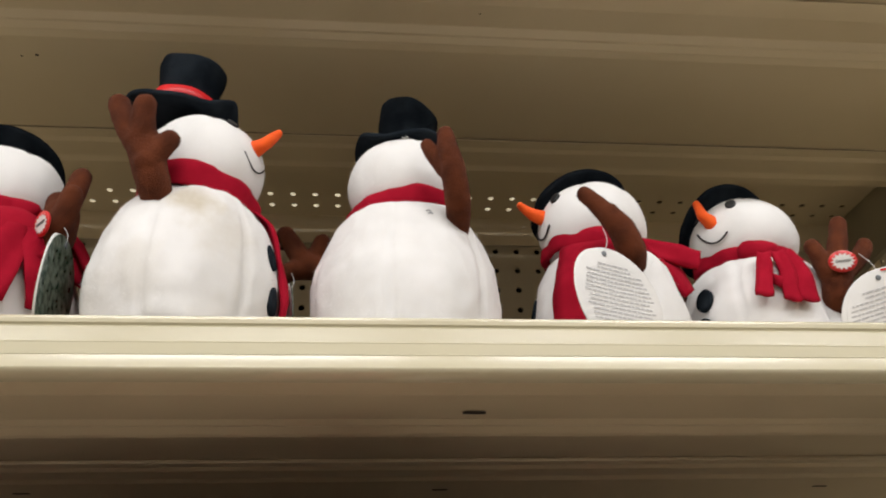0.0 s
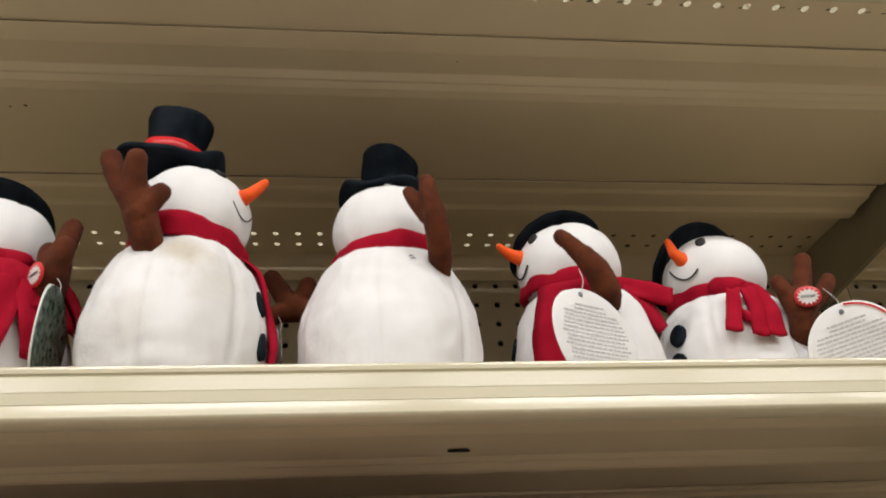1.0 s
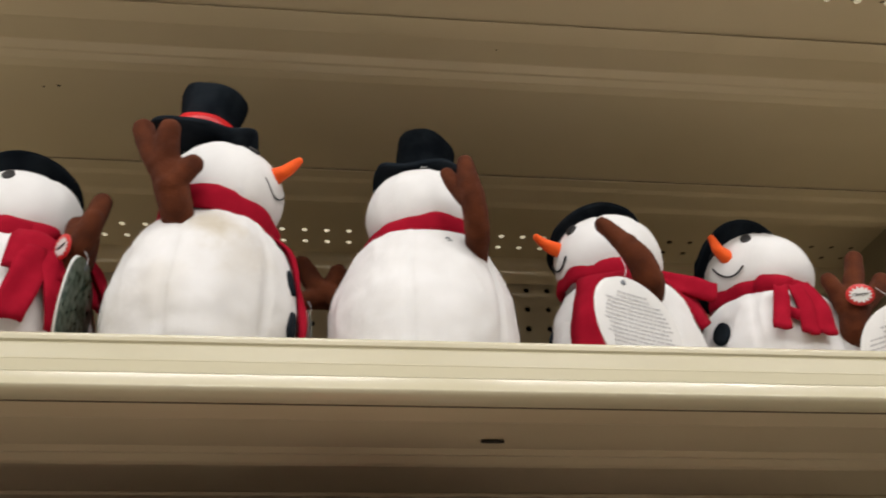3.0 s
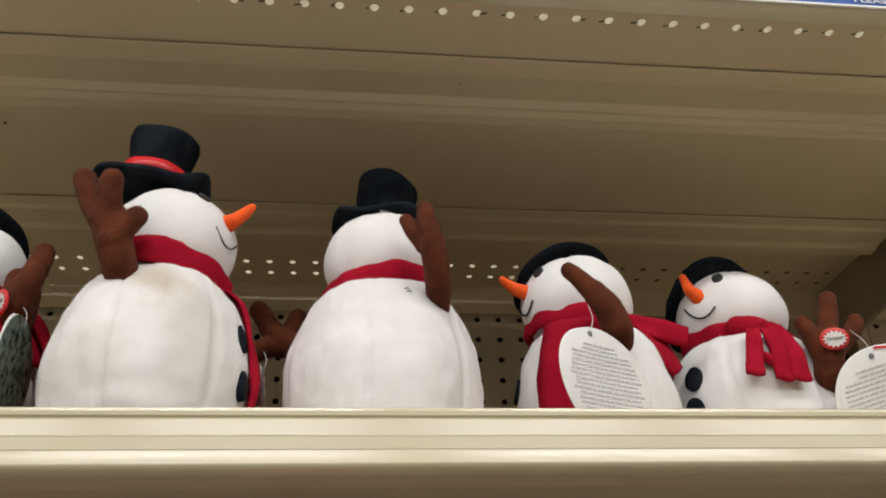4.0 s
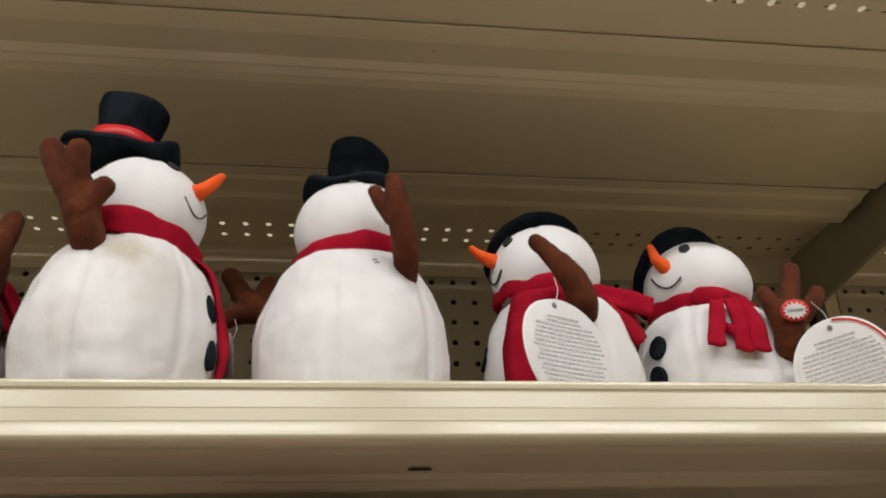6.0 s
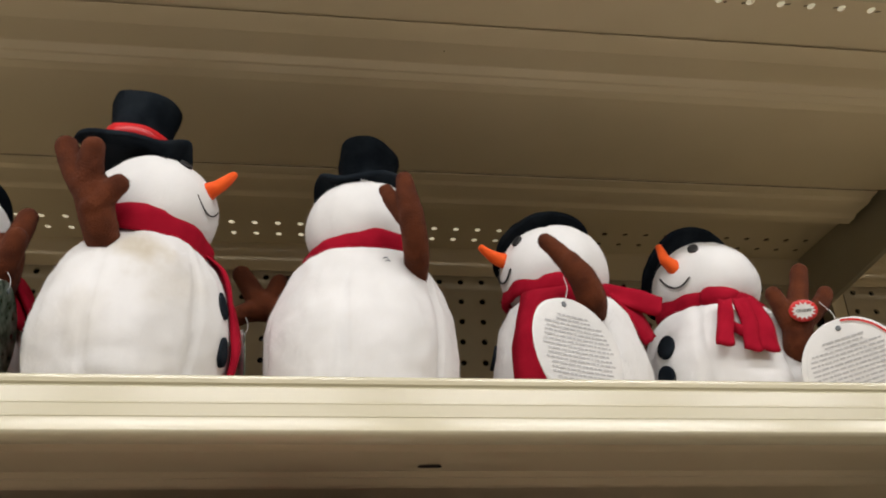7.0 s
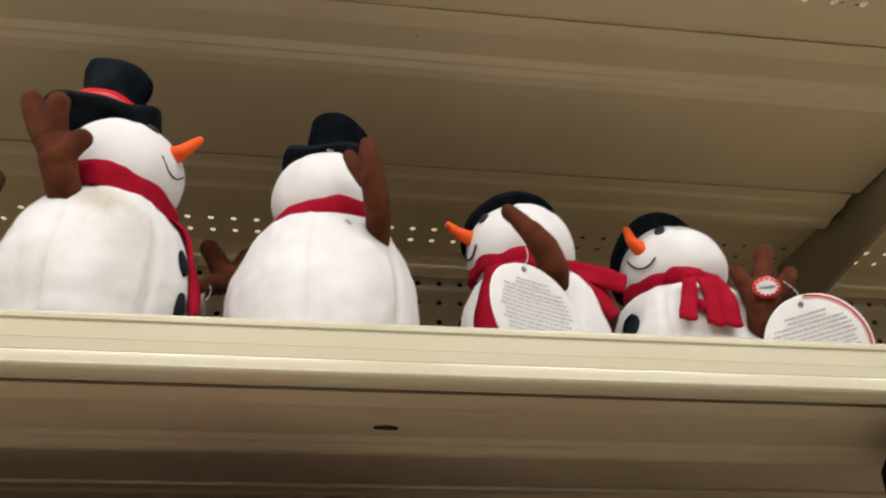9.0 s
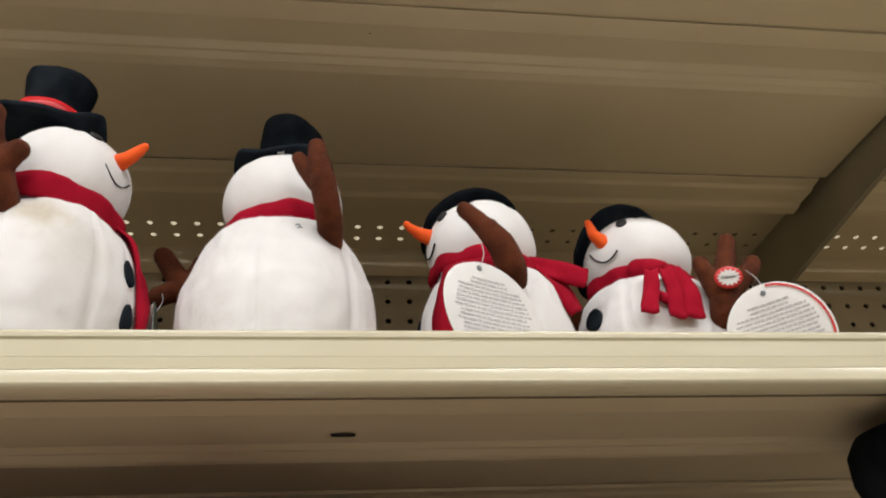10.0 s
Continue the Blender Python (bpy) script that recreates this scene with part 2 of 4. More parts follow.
for i, (lx, ly) in enumerate(LAMPS):
    lamp = new("ceiling_light")
    lamp.location = (lx, ly, BAR_Z)
    tagged(lamp, "white strip light with a long glowing tube", "ceiling light", "strip lights of the hall")
    bm = bmesh.new()
    extrude_x(bm, [(-0.06, 0.25), (-0.06, 0.06), (-0.10, 0.03), (-0.10, 0.02), (0.10, 0.02), (0.10, 0.03), (0.06, 0.06), (0.06, 0.25)], -0.62, 0.62)
    part("housing", bm, CEIL, lamp, smooth=False)
    bm = bmesh.new()
    tube(bm, [(-0.6, 0, 0.0), (0, 0, 0.0), (0.6, 0, 0.0)], [0.016] * 3)
    part("tube", bm, GLOW, lamp, "glowing fluorescent tube")
    light = bpy.data.lights.new("tube_light", "AREA")
    light.shape, light.size, light.size_y = "RECTANGLE", 1.2, 0.12
    light.energy, light.color = LAMP_POWER[ly], LAMP_COLOUR
    lo = new("tube_light", light)
    lo.location = (lx, ly, BAR_Z - 0.03)

# ---- shelving: pegboard back, shelves, brackets ----
Q = 0.0254
BACK_Y = 1.0
SEAM_X = 0.603
LEFT_X, RIGHT_X = -0.62, 1.82
PHASE_A, PHASE_B = 0.13, 0.6341
DECK = 1.304          # underside of the lower deck sheet
RISE = 0.338          # to the next shelf


def pegboard(name, x0, phase, n, n_rows, z_top):
    bm = bmesh.new()
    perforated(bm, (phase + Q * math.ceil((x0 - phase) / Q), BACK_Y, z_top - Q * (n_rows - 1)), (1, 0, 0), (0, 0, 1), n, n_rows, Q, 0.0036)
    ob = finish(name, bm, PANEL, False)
    md = ob.modifiers.new("thick", "SOLIDIFY")
    md.thickness, md.offset = 0.003, 1.0
    return tagged(ob, "beige perforated steel back panel of the shelving", "back panel", kind="structure")


pegboard("wall_pegboard_1", LEFT_X, PHASE_A, 47, 13, 1.6)
pegboard("wall_pegboard_2", SEAM_X + 0.02, PHASE_B, 30, 13, 1.599)
# near-black sheet added so the peg holes look shaded inside
slab("wall_shade_backing", (LEFT_X - 0.4, RIGHT_X, BACK_Y + 0.035, BACK_Y + 0.05, 0.0, 2.15), DARK, "dark sheet standing in for the shade behind the back panels", "back panel")
# lighter lip colour here stands in for strong light seen through the deck holes
slab("wall_panel_top_lit", (LEFT_X - 0.4, RIGHT_X, BACK_Y, BACK_Y + 0.02, 1.6127, 2.15), LIP, "beige steel panel above the shelf, painted lighter to brighten the holes", "back panel")
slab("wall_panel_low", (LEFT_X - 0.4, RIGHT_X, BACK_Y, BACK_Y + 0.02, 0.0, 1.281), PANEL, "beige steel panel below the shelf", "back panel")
slab("upright_post", (SEAM_X - 0.004, SEAM_X + 0.014, BACK_Y - 0.004, BACK_Y + 0.02, 0.0, 2.1), PAINT, "beige slotted steel upright between two panels", "upright")


def lip_profile(z, y=0.524):
    """The rolled front edge with its price channel, (y, z) from the top bead round to the underside."""
    prof = [(0.0100, 0.0125), (0.0070, 0.0168), (0.0030, 0.0176), (-0.0005, 0.0174), (-0.0022, 0.0164), (-0.0026, 0.0150), (-0.0026, 0.0128), (-0.0016, 0.0120),
            (-0.0015, 0.0114), (-0.0024, 0.0106), (-0.0032, 0.0024), (-0.0034, 0.0021), (-0.0034, 0.0018), (-0.0033, 0.0016), (-0.0042, -0.0046), (-0.0045, -0.0049),
            (-0.0045, -0.0052), (-0.0043, -0.0055), (-0.0060, -0.0116), (-0.0063, -0.0122)]
    prof += [(0.0030 - 0.0094 * math.cos(radians(a)), -0.0125 - 0.0040 * math.sin(radians(a))) for a in range(2, 91, 8)]
    prof += [(0.0072, -0.0165), (0.0080, -0.0158), (0.0001, -0.0010)]
    return [(y + a, z + b) for a, b in prof]


def shelf(name, z, x0, x1, groove, hump0, hump1, rear, slots, label, phase, holes=True):
    """A steel shelf: perforated deck, rolled lip, folded stiffeners below, rear flange."""
    root = new(name)
    root.location = ((x0 + x1) / 2, 0.76, z)
    tagged(root, label, "shelf", "shelves of the unit", "structure")
    ox, oy, oz = root.location

    def own(bm):
        for v in bm.verts:
            v.co -= Vector((ox, oy, oz))
        return bm

    bm = bmesh.new()
    prof = lip_profile(z - 0.0023) + [(0.5241, z - 0.0006)] if holes else lip_profile(z)
    extrude_x(bm, prof, x0, x1, closed=False, steps=8)
    extrude_x(bm, [prof[0], (prof[0][0] + 0.001, z + 0.0012)], x0, x1, closed=False)
    lip = part("lip", own(bm), LIP, root, "cream painted rolled edge with price channel")
    es = lip.modifiers.new("edges", "EDGE_SPLIT")
    es.split_angle = radians(15)
    # deck sheet: two perforated strips and plain sheets between
    n = int((x1 - x0) / Q) - 1
    start = phase + Q * math.ceil((x0 + 0.5 * Q - phase) / Q)
    end = start + Q * (n - 0.5)
    bm = bmesh.new()
    f_y, r_y = 0.5575, 0.9437
    if holes:
        perforated(bm, (start, f_y, z), (1, 0, 0), (0, 1, 0), n, 1, Q, 0.0034)
        perforated(bm, (start, r_y, z), (1, 0, 0), (0, 1, 0), n, 2, Q, 0.0036)
        for ya, yb in ((0.5245, f_y - Q / 2), (f_y + Q / 2, r_y - Q / 2), (r_y + 1.5 * Q, BACK_Y - 0.004)):
            extrude_x(bm, [(ya, z), (yb, z)], start - Q / 2, end, closed=False, steps=n)
        for xa, xb in ((x0, start - Q / 2), (end, x1)):
            if xb - xa > 0.0005:
                extrude_x(bm, [(0.5245, z), (f_y - Q / 2, z), (f_y + Q / 2, z), (r_y - Q / 2, z), (r_y + Q / 2, z), (r_y + 1.5 * Q, z), (BACK_Y - 0.004, z)], xa, xb, closed=False)
    else:
        extrude_x(bm, [(0.5245, z), (BACK_Y - 0.004, z)], x0, x1, closed=False)
    bmesh.ops.remove_doubles(bm, verts=bm.verts, dist=1e-5)
    deck = part("deck", own(bm), PAINT, root, smooth=False)
    md = deck.modifiers.new("thick", "SOLIDIFY")
    md.thickness, md.offset = 0.0012, 1.0
    # front stiffener: flange, flat, rounded fold
    d = 0.0037 if groove < 0.58 else 0.0030
    mid = (hump0 + hump1) / 2
    w = z - d
    front = [(groove + 0.03, w), (groove, w), (groove - 0.0002, w - 0.0006), (groove + 0.0003, w - 0.0010), (groove + 0.0180, w - 0.0036), (groove + 0.0182, w - 0.0036),
             (groove + 0.0215, w - 0.0030), (hump0 - 0.001, w - 0.0022), (hump0, w - 0.0026), (hump0 + 0.005, w - 0.0072), (hump0 + 0.0055, w - 0.0074), (hump0 + 0.0075, w - 0.0076), (hump0 + 0.008, w - 0.0080)]
    if holes:
        front += [(hump0 + 0.0125, w - 0.0112), (hump0 + 0.013, w - 0.0113), (hump0 + 0.0145, w - 0.0114), (hump0 + 0.015, w - 0.0117), (hump1, w - 0.0135), (hump1 + 0.005, w - 0.0138),
                  (rear - 0.0012, w - 0.0104), (rear - 0.0008, w - 0.0060)]
        drop = 0.0110
    else:
        front = front[:8] + [(hump0, w - 0.0023), (hump0 + 0.006, w - 0.0046), (hump0 + 0.0065, w - 0.0047), (hump0 + 0.009, w - 0.0048), (hump0 + 0.0095, w - 0.0050), (hump0 + 0.016, w - 0.0078), (hump0 + 0.020, w - 0.0086),
                             (hump0 + 0.024, w - 0.0086), (hump0 + 0.029, w - 0.0060), (hump0 + 0.033, z - 0.0020), (rear - 0.006, z - 0.0018), (rear - 0.003, z - 0.0014)]
        drop = 0.0
    for nm, prof2, xe in (("front_stiffener", front, x1 - 0.03),):
        bm = bmesh.new()
        extrude_x(bm, prof2, x0 + (0.03 if x0 < 0 else 0.002), xe - 0.012, closed=False, steps=6)
        ob = part(nm, own(bm), PAINT, root)
        ob.modifiers.new("edges", "EDGE_SPLIT").split_angle = radians(9)
    deep = 0.0166 if holes else 0.0105
    back = [(rear + 0.03, z - drop - 0.0016), (rear, z - drop - 0.0016), (rear - 0.0002, z - drop - 0.0028), (rear + 0.0004, z - drop - 0.0043), (rear + 0.012, z - drop - 0.0050), (rear + 0.0165, z - drop - 0.0072),
            (rear + 0.021, z - drop - 0.0078), (rear + 0.040, z - drop - 0.0074), (rear + 0.043, z - drop - 0.0080), (rear + 0.048, z - drop - 0.0102), (rear + 0.060, z - drop - 0.0105), (rear + 0.070, z - deep * 0.5), (rear + 0.080, z - 0.0010)]
    bm = bmesh.new()
    extrude_x(bm, back, x0 + (0.04 if x0 < 0 else 0.002), x1 - 0.050, closed=False, steps=6)
    ob = part("rear_stiffener", own(bm), PAINT, root)
    ob.modifiers.new("edges", "EDGE_SPLIT").split_angle = radians(9)
    # shadow line of the sheet joint, painted as a thin dark solid strip
    gy, gz = (rear, z - drop - 0.0028) if holes else (groove, w - 0.0006)
    bm = bmesh.new()
    extrude_x(bm, [(gy - 0.0004, gz), (gy - 0.0004, gz - 0.0004), (gy + 0.0003, gz - 0.0006), (gy + 0.0003, gz)], x0 + (0.04 if x0 < 0 else 0.002), x1 - 0.050)
    part("gap_shade", own(bm), GRIME_AND_SHADE, root, "thin dark strip painted as the shade of a sheet gap", smooth=False)
    bm = bmesh.new()
    extrude_x(bm, [(BACK_Y - 0.004, z), (BACK_Y - 0.0035, z - 0.036), (BACK_Y - 0.0055, z - 0.0365), (BACK_Y - 0.007, z - 0.001)], x0, x1)
    part("rear_flange", own(bm), PAINT, root, smooth=False)
    for sx, sy, half in slots:
        # slots are not cut: a flat dark plate paints the shade inside
        bm = bmesh.new()
        m = 0.0028
        zz = w - 0.0040 if sy < 0.7 else z - 0.0036
        ring = [(sx + half * math.copysign(abs(math.cos(a)) ** 0.4, math.cos(a)), sy + m * math.copysign(abs(math.sin(a)) ** 0.6, math.sin(a))) for a in [2 * math.pi * k / 24 for k in range(24)]]
        bm.faces.new([bm.verts.new((px, py, zz)) for px, py in ring])
        top = [bm.verts.new((px, py, zz + 0.0004)) for px, py in ring]
        bm.faces.new(top)
        part("slot", own(bm), DARK, root, "punched slot, its inner shade painted as a dark plate", smooth=False)
    return root


SLOTS = [(0.0440, 0.6225, 0.0075), (0.4175, 0.6225, 0.0075), (0.0462, 0.902, 0.0075), (0.4195, 0.902, 0.0075), (-0.33, 0.902, 0.0075)]
shelf("shelf_1", DECK, LEFT_X, SEAM_X, 0.567, 0.643, 0.690, 0.778, SLOTS, "almond painted steel shelf holding the plush toys", PHASE_A, holes=False)
shelf("shelf_2", DECK + RISE, LEFT_X, SEAM_X, 0.602, 0.648, 0.668, 0.803, [], "almond painted perforated steel shelf above the toys", 0.0166)
shelf("shelf_3", DECK, SEAM_X + 0.004, RIGHT_X - 0.4, 0.567, 0.643, 0.690, 0.778, [], "almond painted steel shelf of the next unit", PHASE_B, holes=False)
shelf("shelf_4", DECK + RISE, SEAM_X + 0.004, RIGHT_X - 0.4, 0.602, 0.648, 0.668, 0.803, [], "almond painted perforated steel shelf of the next unit", PHASE_B)
shelf("shelf_5", DECK - 0.372, LEFT_X, SEAM_X, 0.567, 0.643, 0.690, 0.778, [], "almond painted steel shelf below the toys", PHASE_A, holes=False)


def bracket(name, x, z):
    root = new(name)
    root.location = (x, 0.76, z)
    tagged(root, "beige tapered steel shelf bracket hooked to the upright, shade painted in", "bracket", "shelf brackets", "structure")
    prof = [(0.548, z - 0.001), (0.548, z - 0.024), (0.57, z - 0.038), (0.72, z - 0.057), (0.90, z - 0.074), (0.985, z - 0.082), (0.992, z - 0.076), (0.992, z - 0.001)]
    bm = bmesh.new()
    extrude_x(bm, [(y - 0.76, zz - z) for y, zz in prof], -0.0015, 0.0015)
    # plate and flange wear the darkened beige as painted shade
    part("plate", bm, SHADED_BRACKET, root, smooth=False)
    bm = bmesh.new()
    edge = [(y - 0.76, zz - z) for y, zz in prof[1:6]]
    extrude_x(bm, edge + [(y, zz + 0.0020) for y, zz in reversed(edge)], -0.0030, 0.0030)
    part("flange", bm, SHADED_BRACKET, root, smooth=False)


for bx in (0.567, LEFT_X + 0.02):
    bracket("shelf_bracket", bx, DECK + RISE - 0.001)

# specks of dirt under the upper shelf
for sx, sy, sz, sr in ((0.0053, 0.579, 0.0, 0.0011), (0.0182, 0.5815, 0.0, 0.0007), (0.0645, 0.630, 0.0064, 0.0007), (0.108, 0.618, 0.0048, 0.0008), (-0.305, 0.688, 0.0195, 0.0016), (-0.318, 0.69, 0.0195, 0.001)):
    bm = bmesh.new()
    disc(bm, (0, 0, 0), (0, 0, -1), sr, sr * 0.8, 0.0004, (0, 1, 0), 10)
    ob = tagged(finish("dirt_speck", bm, DARK), "tiny dark speck on the shelf underside", "stain", "specks", "structure")
    ob.location = (sx, sy, DECK + RISE - sz - 0.0003)

# dark smears rubbed along the front row of holes
rnd = random.Random(41)
for k in range(26):
    side = rnd.choice((-1, 1))
    bm = bmesh.new()
    disc(bm, (0, 0, 0), (0, 0, -1), 0.0012 + 0.0020 * rnd.random(), 0.0005 + 0.0006 * rnd.random(), 0.0004, (0.25, 1, 0), 12)
    wobble(bm, 0.0003, 900, k)
    ob = tagged(finish("dirt_smear", bm, GRIME_AND_SHADE), "dark rubbed smear beside a punched hole", "stain", "smears", "structure")
    ob.location = (0.0166 + Q * (k - 6) + side * (0.0046 + 0.0012 * rnd.random()), 0.5575 + 0.0024 * (rnd.random() - 0.3), DECK + RISE - 0.0015)

# a carton on the upper shelf keeps the light from the holes under it
carton = new("carton")
carton.location = (0.39, 0.92, DECK + RISE + 0.0015)
tagged(carton, "plain brown cardboard carton on the upper shelf", "carton")
bm = bmesh.new()
box(bm, -0.19, 0.19, -0.05, 0.07, 0, 0.16)
bmesh.ops.bevel(bm, geom=bm.edges[:], offset=0.002, segments=1, affect="EDGES")
part("box", bm, BOXCARD, carton, smooth=False)

# printed strip in the upper price channel
sign = new("shelf_sign")
sign.location = (0.45, 0.5158, DECK + RISE - 0.0074)
tagged(sign, "blue shelf strip with white lettering in the price channel", "sign")
bm = bmesh.new()
extrude_x(bm, [(0.0022, 0.006), (-0.0008, -0.0095), (-0.0014, -0.0095), (0.0016, 0.006)], -0.25, 0.14)
part("strip", bm, BLUE, sign, smooth=False)
bm = bmesh.new()
extrude_x(bm, [(-0.0006, -0.0088), (-0.001, -0.0112), (-0.0024, -0.0112), (-0.0018, -0.0088)], -0.25, 0.14)
part("edge", bm, WHITE, sign, "white border", smooth=False)


def lettering(text, size, m, material, parent, label, extrude=0.0002):
    cu = bpy.data.curves.new("lettering", "FONT")
    cu.body, cu.size, cu.extrude = text, size, extrude
    cu.align_x, cu.align_y = "CENTER", "CENTER"
    tmp = new("lettering", cu)
    bpy.context.view_layer.update()
    me = bpy.data.meshes.new_from_object(tmp.evaluated_get(bpy.context.evaluated_depsgraph_get()))
    bpy.data.objects.remove(tmp)
    me.transform(m)
    me.materials.clear()
    me.materials.append(material)
    ob = new("lettering", me)
    ob.parent = parent
    return tagged(ob, label)


lettering("PLEASE AS", 0.0100, pose(-0.088, -0.0016, -0.0035, 79, 0, 0), WHITE, sign, "white capital letters")

# ---- the plush snowmen ----
BODY_Z = [0.0, 0.004, 0.012, 0.028, 0.05, 0.063, 0.077, 0.09, 0.102, 0.113, 0.122, 0.129, 0.134, 0.138]
BODY_R = [0.030, 0.046, 0.0540, 0.0605, 0.0645, 0.0652, 0.0640, 0.0612, 0.0578, 0.0535, 0.0485, 0.0425, 0.0340, 0.020]
BODY_TOP = 0.138
HEAD_C, HEAD_RX, HEAD_RZ = 0.159, 0.0420, 0.0380


def body_radius(h):
    return float(np.interp(h, BODY_Z, BODY_R))


def smooth_radius(h):
    return sum(body_radius(min(BODY_TOP, max(0.0, h + o))) for o in (-0.004, -0.002, 0, 0.002, 0.004)) / 5


def fuzz(ob, count, length, width, material, seed, name="fuzz", label="short soft pile"):
    """Short loose fibres standing on a part's surface, one thin blade each."""
    me = ob.data
    me.calc_loop_triangles()
    nv, nt = len(me.vertices), len(me.loop_triangles)
    co = np.empty(nv * 3, np.float32)
    me.vertices.foreach_get("co", co)
    tr = np.empty(nt * 3, np.int32)
    me.loop_triangles.foreach_get("vertices", tr)
    co, tr = co.reshape(-1, 3), tr.reshape(-1, 3)
    a, b, c = co[tr[:, 0]], co[tr[:, 1]], co[tr[:, 2]]
    cr = np.cross(b - a, c - a)
    ar = np.linalg.norm(cr, axis=1)
    rng = np.random.default_rng(seed)
    pick = rng.choice(nt, count, p=ar / ar.sum())
    u, v = rng.random(count), rng.random(count)
    flip = u + v > 1
    u[flip], v[flip] = 1 - u[flip], 1 - v[flip]
    base = a[pick] + (b - a)[pick] * u[:, None] + (c - a)[pick] * v[:, None]
    nrm = cr[pick] / ar[pick][:, None]
    way = nrm + rng.normal(0, 0.75, (count, 3))
    way /= np.linalg.norm(way, axis=1)[:, None]
    side = np.cross(way, rng.normal(0, 1, (count, 3)))
    side /= np.linalg.norm(side, axis=1)[:, None]
    lens = length * (0.5 + 0.8 * rng.random(count))[:, None]
    pts = np.stack([base - side * width / 2, base + side * width / 2, base + way * lens], 1).reshape(-1, 3)
    fm = bpy.data.meshes.new(name)
    fm.vertices.add(count * 3)
    fm.vertices.foreach_set("co", pts.astype(np.float32).ravel())
    fm.loops.add(count * 3)
    fm.loops.foreach_set("vertex_index", np.arange(count * 3, dtype=np.int32))
    fm.polygons.add(count)
    fm.polygons.foreach_set("loop_start", np.arange(0, count * 3, 3, dtype=np.int32))
    fm.update(calc_edges=True)
    fm.materials.append(material)
    o = new(name, fm)
    o.parent = ob
    return tagged(o, label, kind="stuff")


class Toy:
    def __init__(self, name, x, y, face, label, tall=1.0, fat=1.0, lean=(0, 0), fleece=None, seed=1.0, head_shift=(0, 0, 0)):
        self.face, self.tall, self.fat, self.lean, self.seed = radians(face), tall, fat, lean, seed
        self.z = DECK + 0.0014
        self.root = new(name)
        self.root.location = (x, y, self.z)
        tagged(self.root, label, "plush toy", "plush snowmen on the shelf")
        self.o = Vector((x, y, self.z))
        self.fleece = fleece or FLEECE
        self.head = Vector((lean[0] * HEAD_C, lean[1] * HEAD_C, HEAD_C * tall)) + Vector(head_shift)
        self.make_body()

    def on_body(self, az, h, off=0.0):
        """A place on the body: az in degrees from the face (left of the toy is plus), h in metres of an upright toy."""
        a = self.face + radians(az)
        r = smooth_radius(h) * self.fat + off
        return Vector((math.cos(a) * r + self.lean[0] * h, math.sin(a) * r + self.lean[1] * h, h * self.tall))

    def on_head(self, az, el, off=0.0):
        a, e = self.face + radians(az), radians(el)
        return self.head + Vector((math.cos(a) * math.cos(e) * (HEAD_RX + off), math.sin(a) * math.cos(e) * (HEAD_RX + off), math.sin(e) * (HEAD_RZ + off)))

    def make_body(self):
        seg, rings = 120, 72
        bm = bmesh.new()
        rows = []
        for i in range(rings + 1):
            h = BODY_TOP * i / rings
            row = []
            for k in range(seg):
                az = 360 * k / seg
                gore = min(abs((az - s + 180) % 360 - 180) for s in (30, 90, 150, 210, 270, 330))
                dent = -0.0030 * math.exp(-(gore / 2.6) ** 2) * math.sin(math.pi * min(1, h / 0.14))
                row.append(bm.verts.new(self.on_body(az, h, dent)))
            rows.append(row)
        for a, b in zip(rows, rows[1:]):
            for k in range(seg):
                bm.faces.new((a[k], a[(k + 1) % seg], b[(k + 1) % seg], b[k]))
        bm.faces.new(list(reversed(rows[0])))
        bm.faces.new(rows[-1])
        for v in bm.verts:
            if v.co.z > 0.008:
                q = v.co + Vector((self.seed, 0, 0))
                pucker = noise.noise_vector(Vector((q.x * 130, q.y * 130, q.z * 38))) * 0.0009
                v.co += noise.noise_vector(q * 28) * 0.0022 + noise.noise_vector(q * 90) * 0.0008 + pucker
        ob = part("body", bm, self.fleece, self.root, "stuffed white fleece body with sewn seams")
        fuzz(ob, 36000, 0.0015, 0.00012, PILE, int(self.seed * 10))
        bm = bmesh.new()
        seg, rings = 56, 32
        rows = []
        for i in range(1, rings):
            el = -90 + 180 * i / rings
            row = []
            for k in range(seg):
                az = 360 * k / seg
                gore = min(abs((az - s + 180) % 360 - 180) for s in (60, 120, 180, 240, 300))
                row.append(bm.verts.new(self.on_head(az, el, -0.0010 * math.exp(-(gore / 5.0) ** 2))))
            rows.append(row)
        for a, b in zip(rows, rows[1:]):
            for k in range(seg):
                bm.faces.new((a[k], a[(k + 1) % seg], b[(k + 1) % seg], b[k]))
        bm.faces.new(list(reversed(rows[0])))
        bm.faces.new(rows[-1])
        for v in bm.verts:
            v.co += noise.noise_vector(v.co * 32 + Vector((0, self.seed, 0))) * 0.0016
        ob = part("head", bm, FLEECE, self.root, "round white fleece head")
        fuzz(ob, 13000, 0.0013, 0.00012, PILE, int(self.seed * 11))

    def features(self, eyes=((24, 22), (-24, 22)), nose=(0, 2), smile=1.0, thread=0.00075, tilt=0.0, button_w=0.0075, tip=(0, 26, 0.030), buttons=(0.092, 0.062, 0.034), button_az=0):
        base, end = self.on_head(nose[0], nose[1], -0.003), self.on_head(nose[0] + tip[0], nose[1] + tip[1], tip[2])
        out = self.on_head(nose[0] + tip[0] * 0.4, nose[1] + tip[1] * 0.3, tip[2] * 0.5)
        bm = bmesh.new()
        pts = spline([base, out, end], 6)
        tube(bm, pts, [0.0064 + (0.0028 - 0.0064) * (i / (len(pts) - 1)) ** 0.9 for i in range(len(pts))], 16)
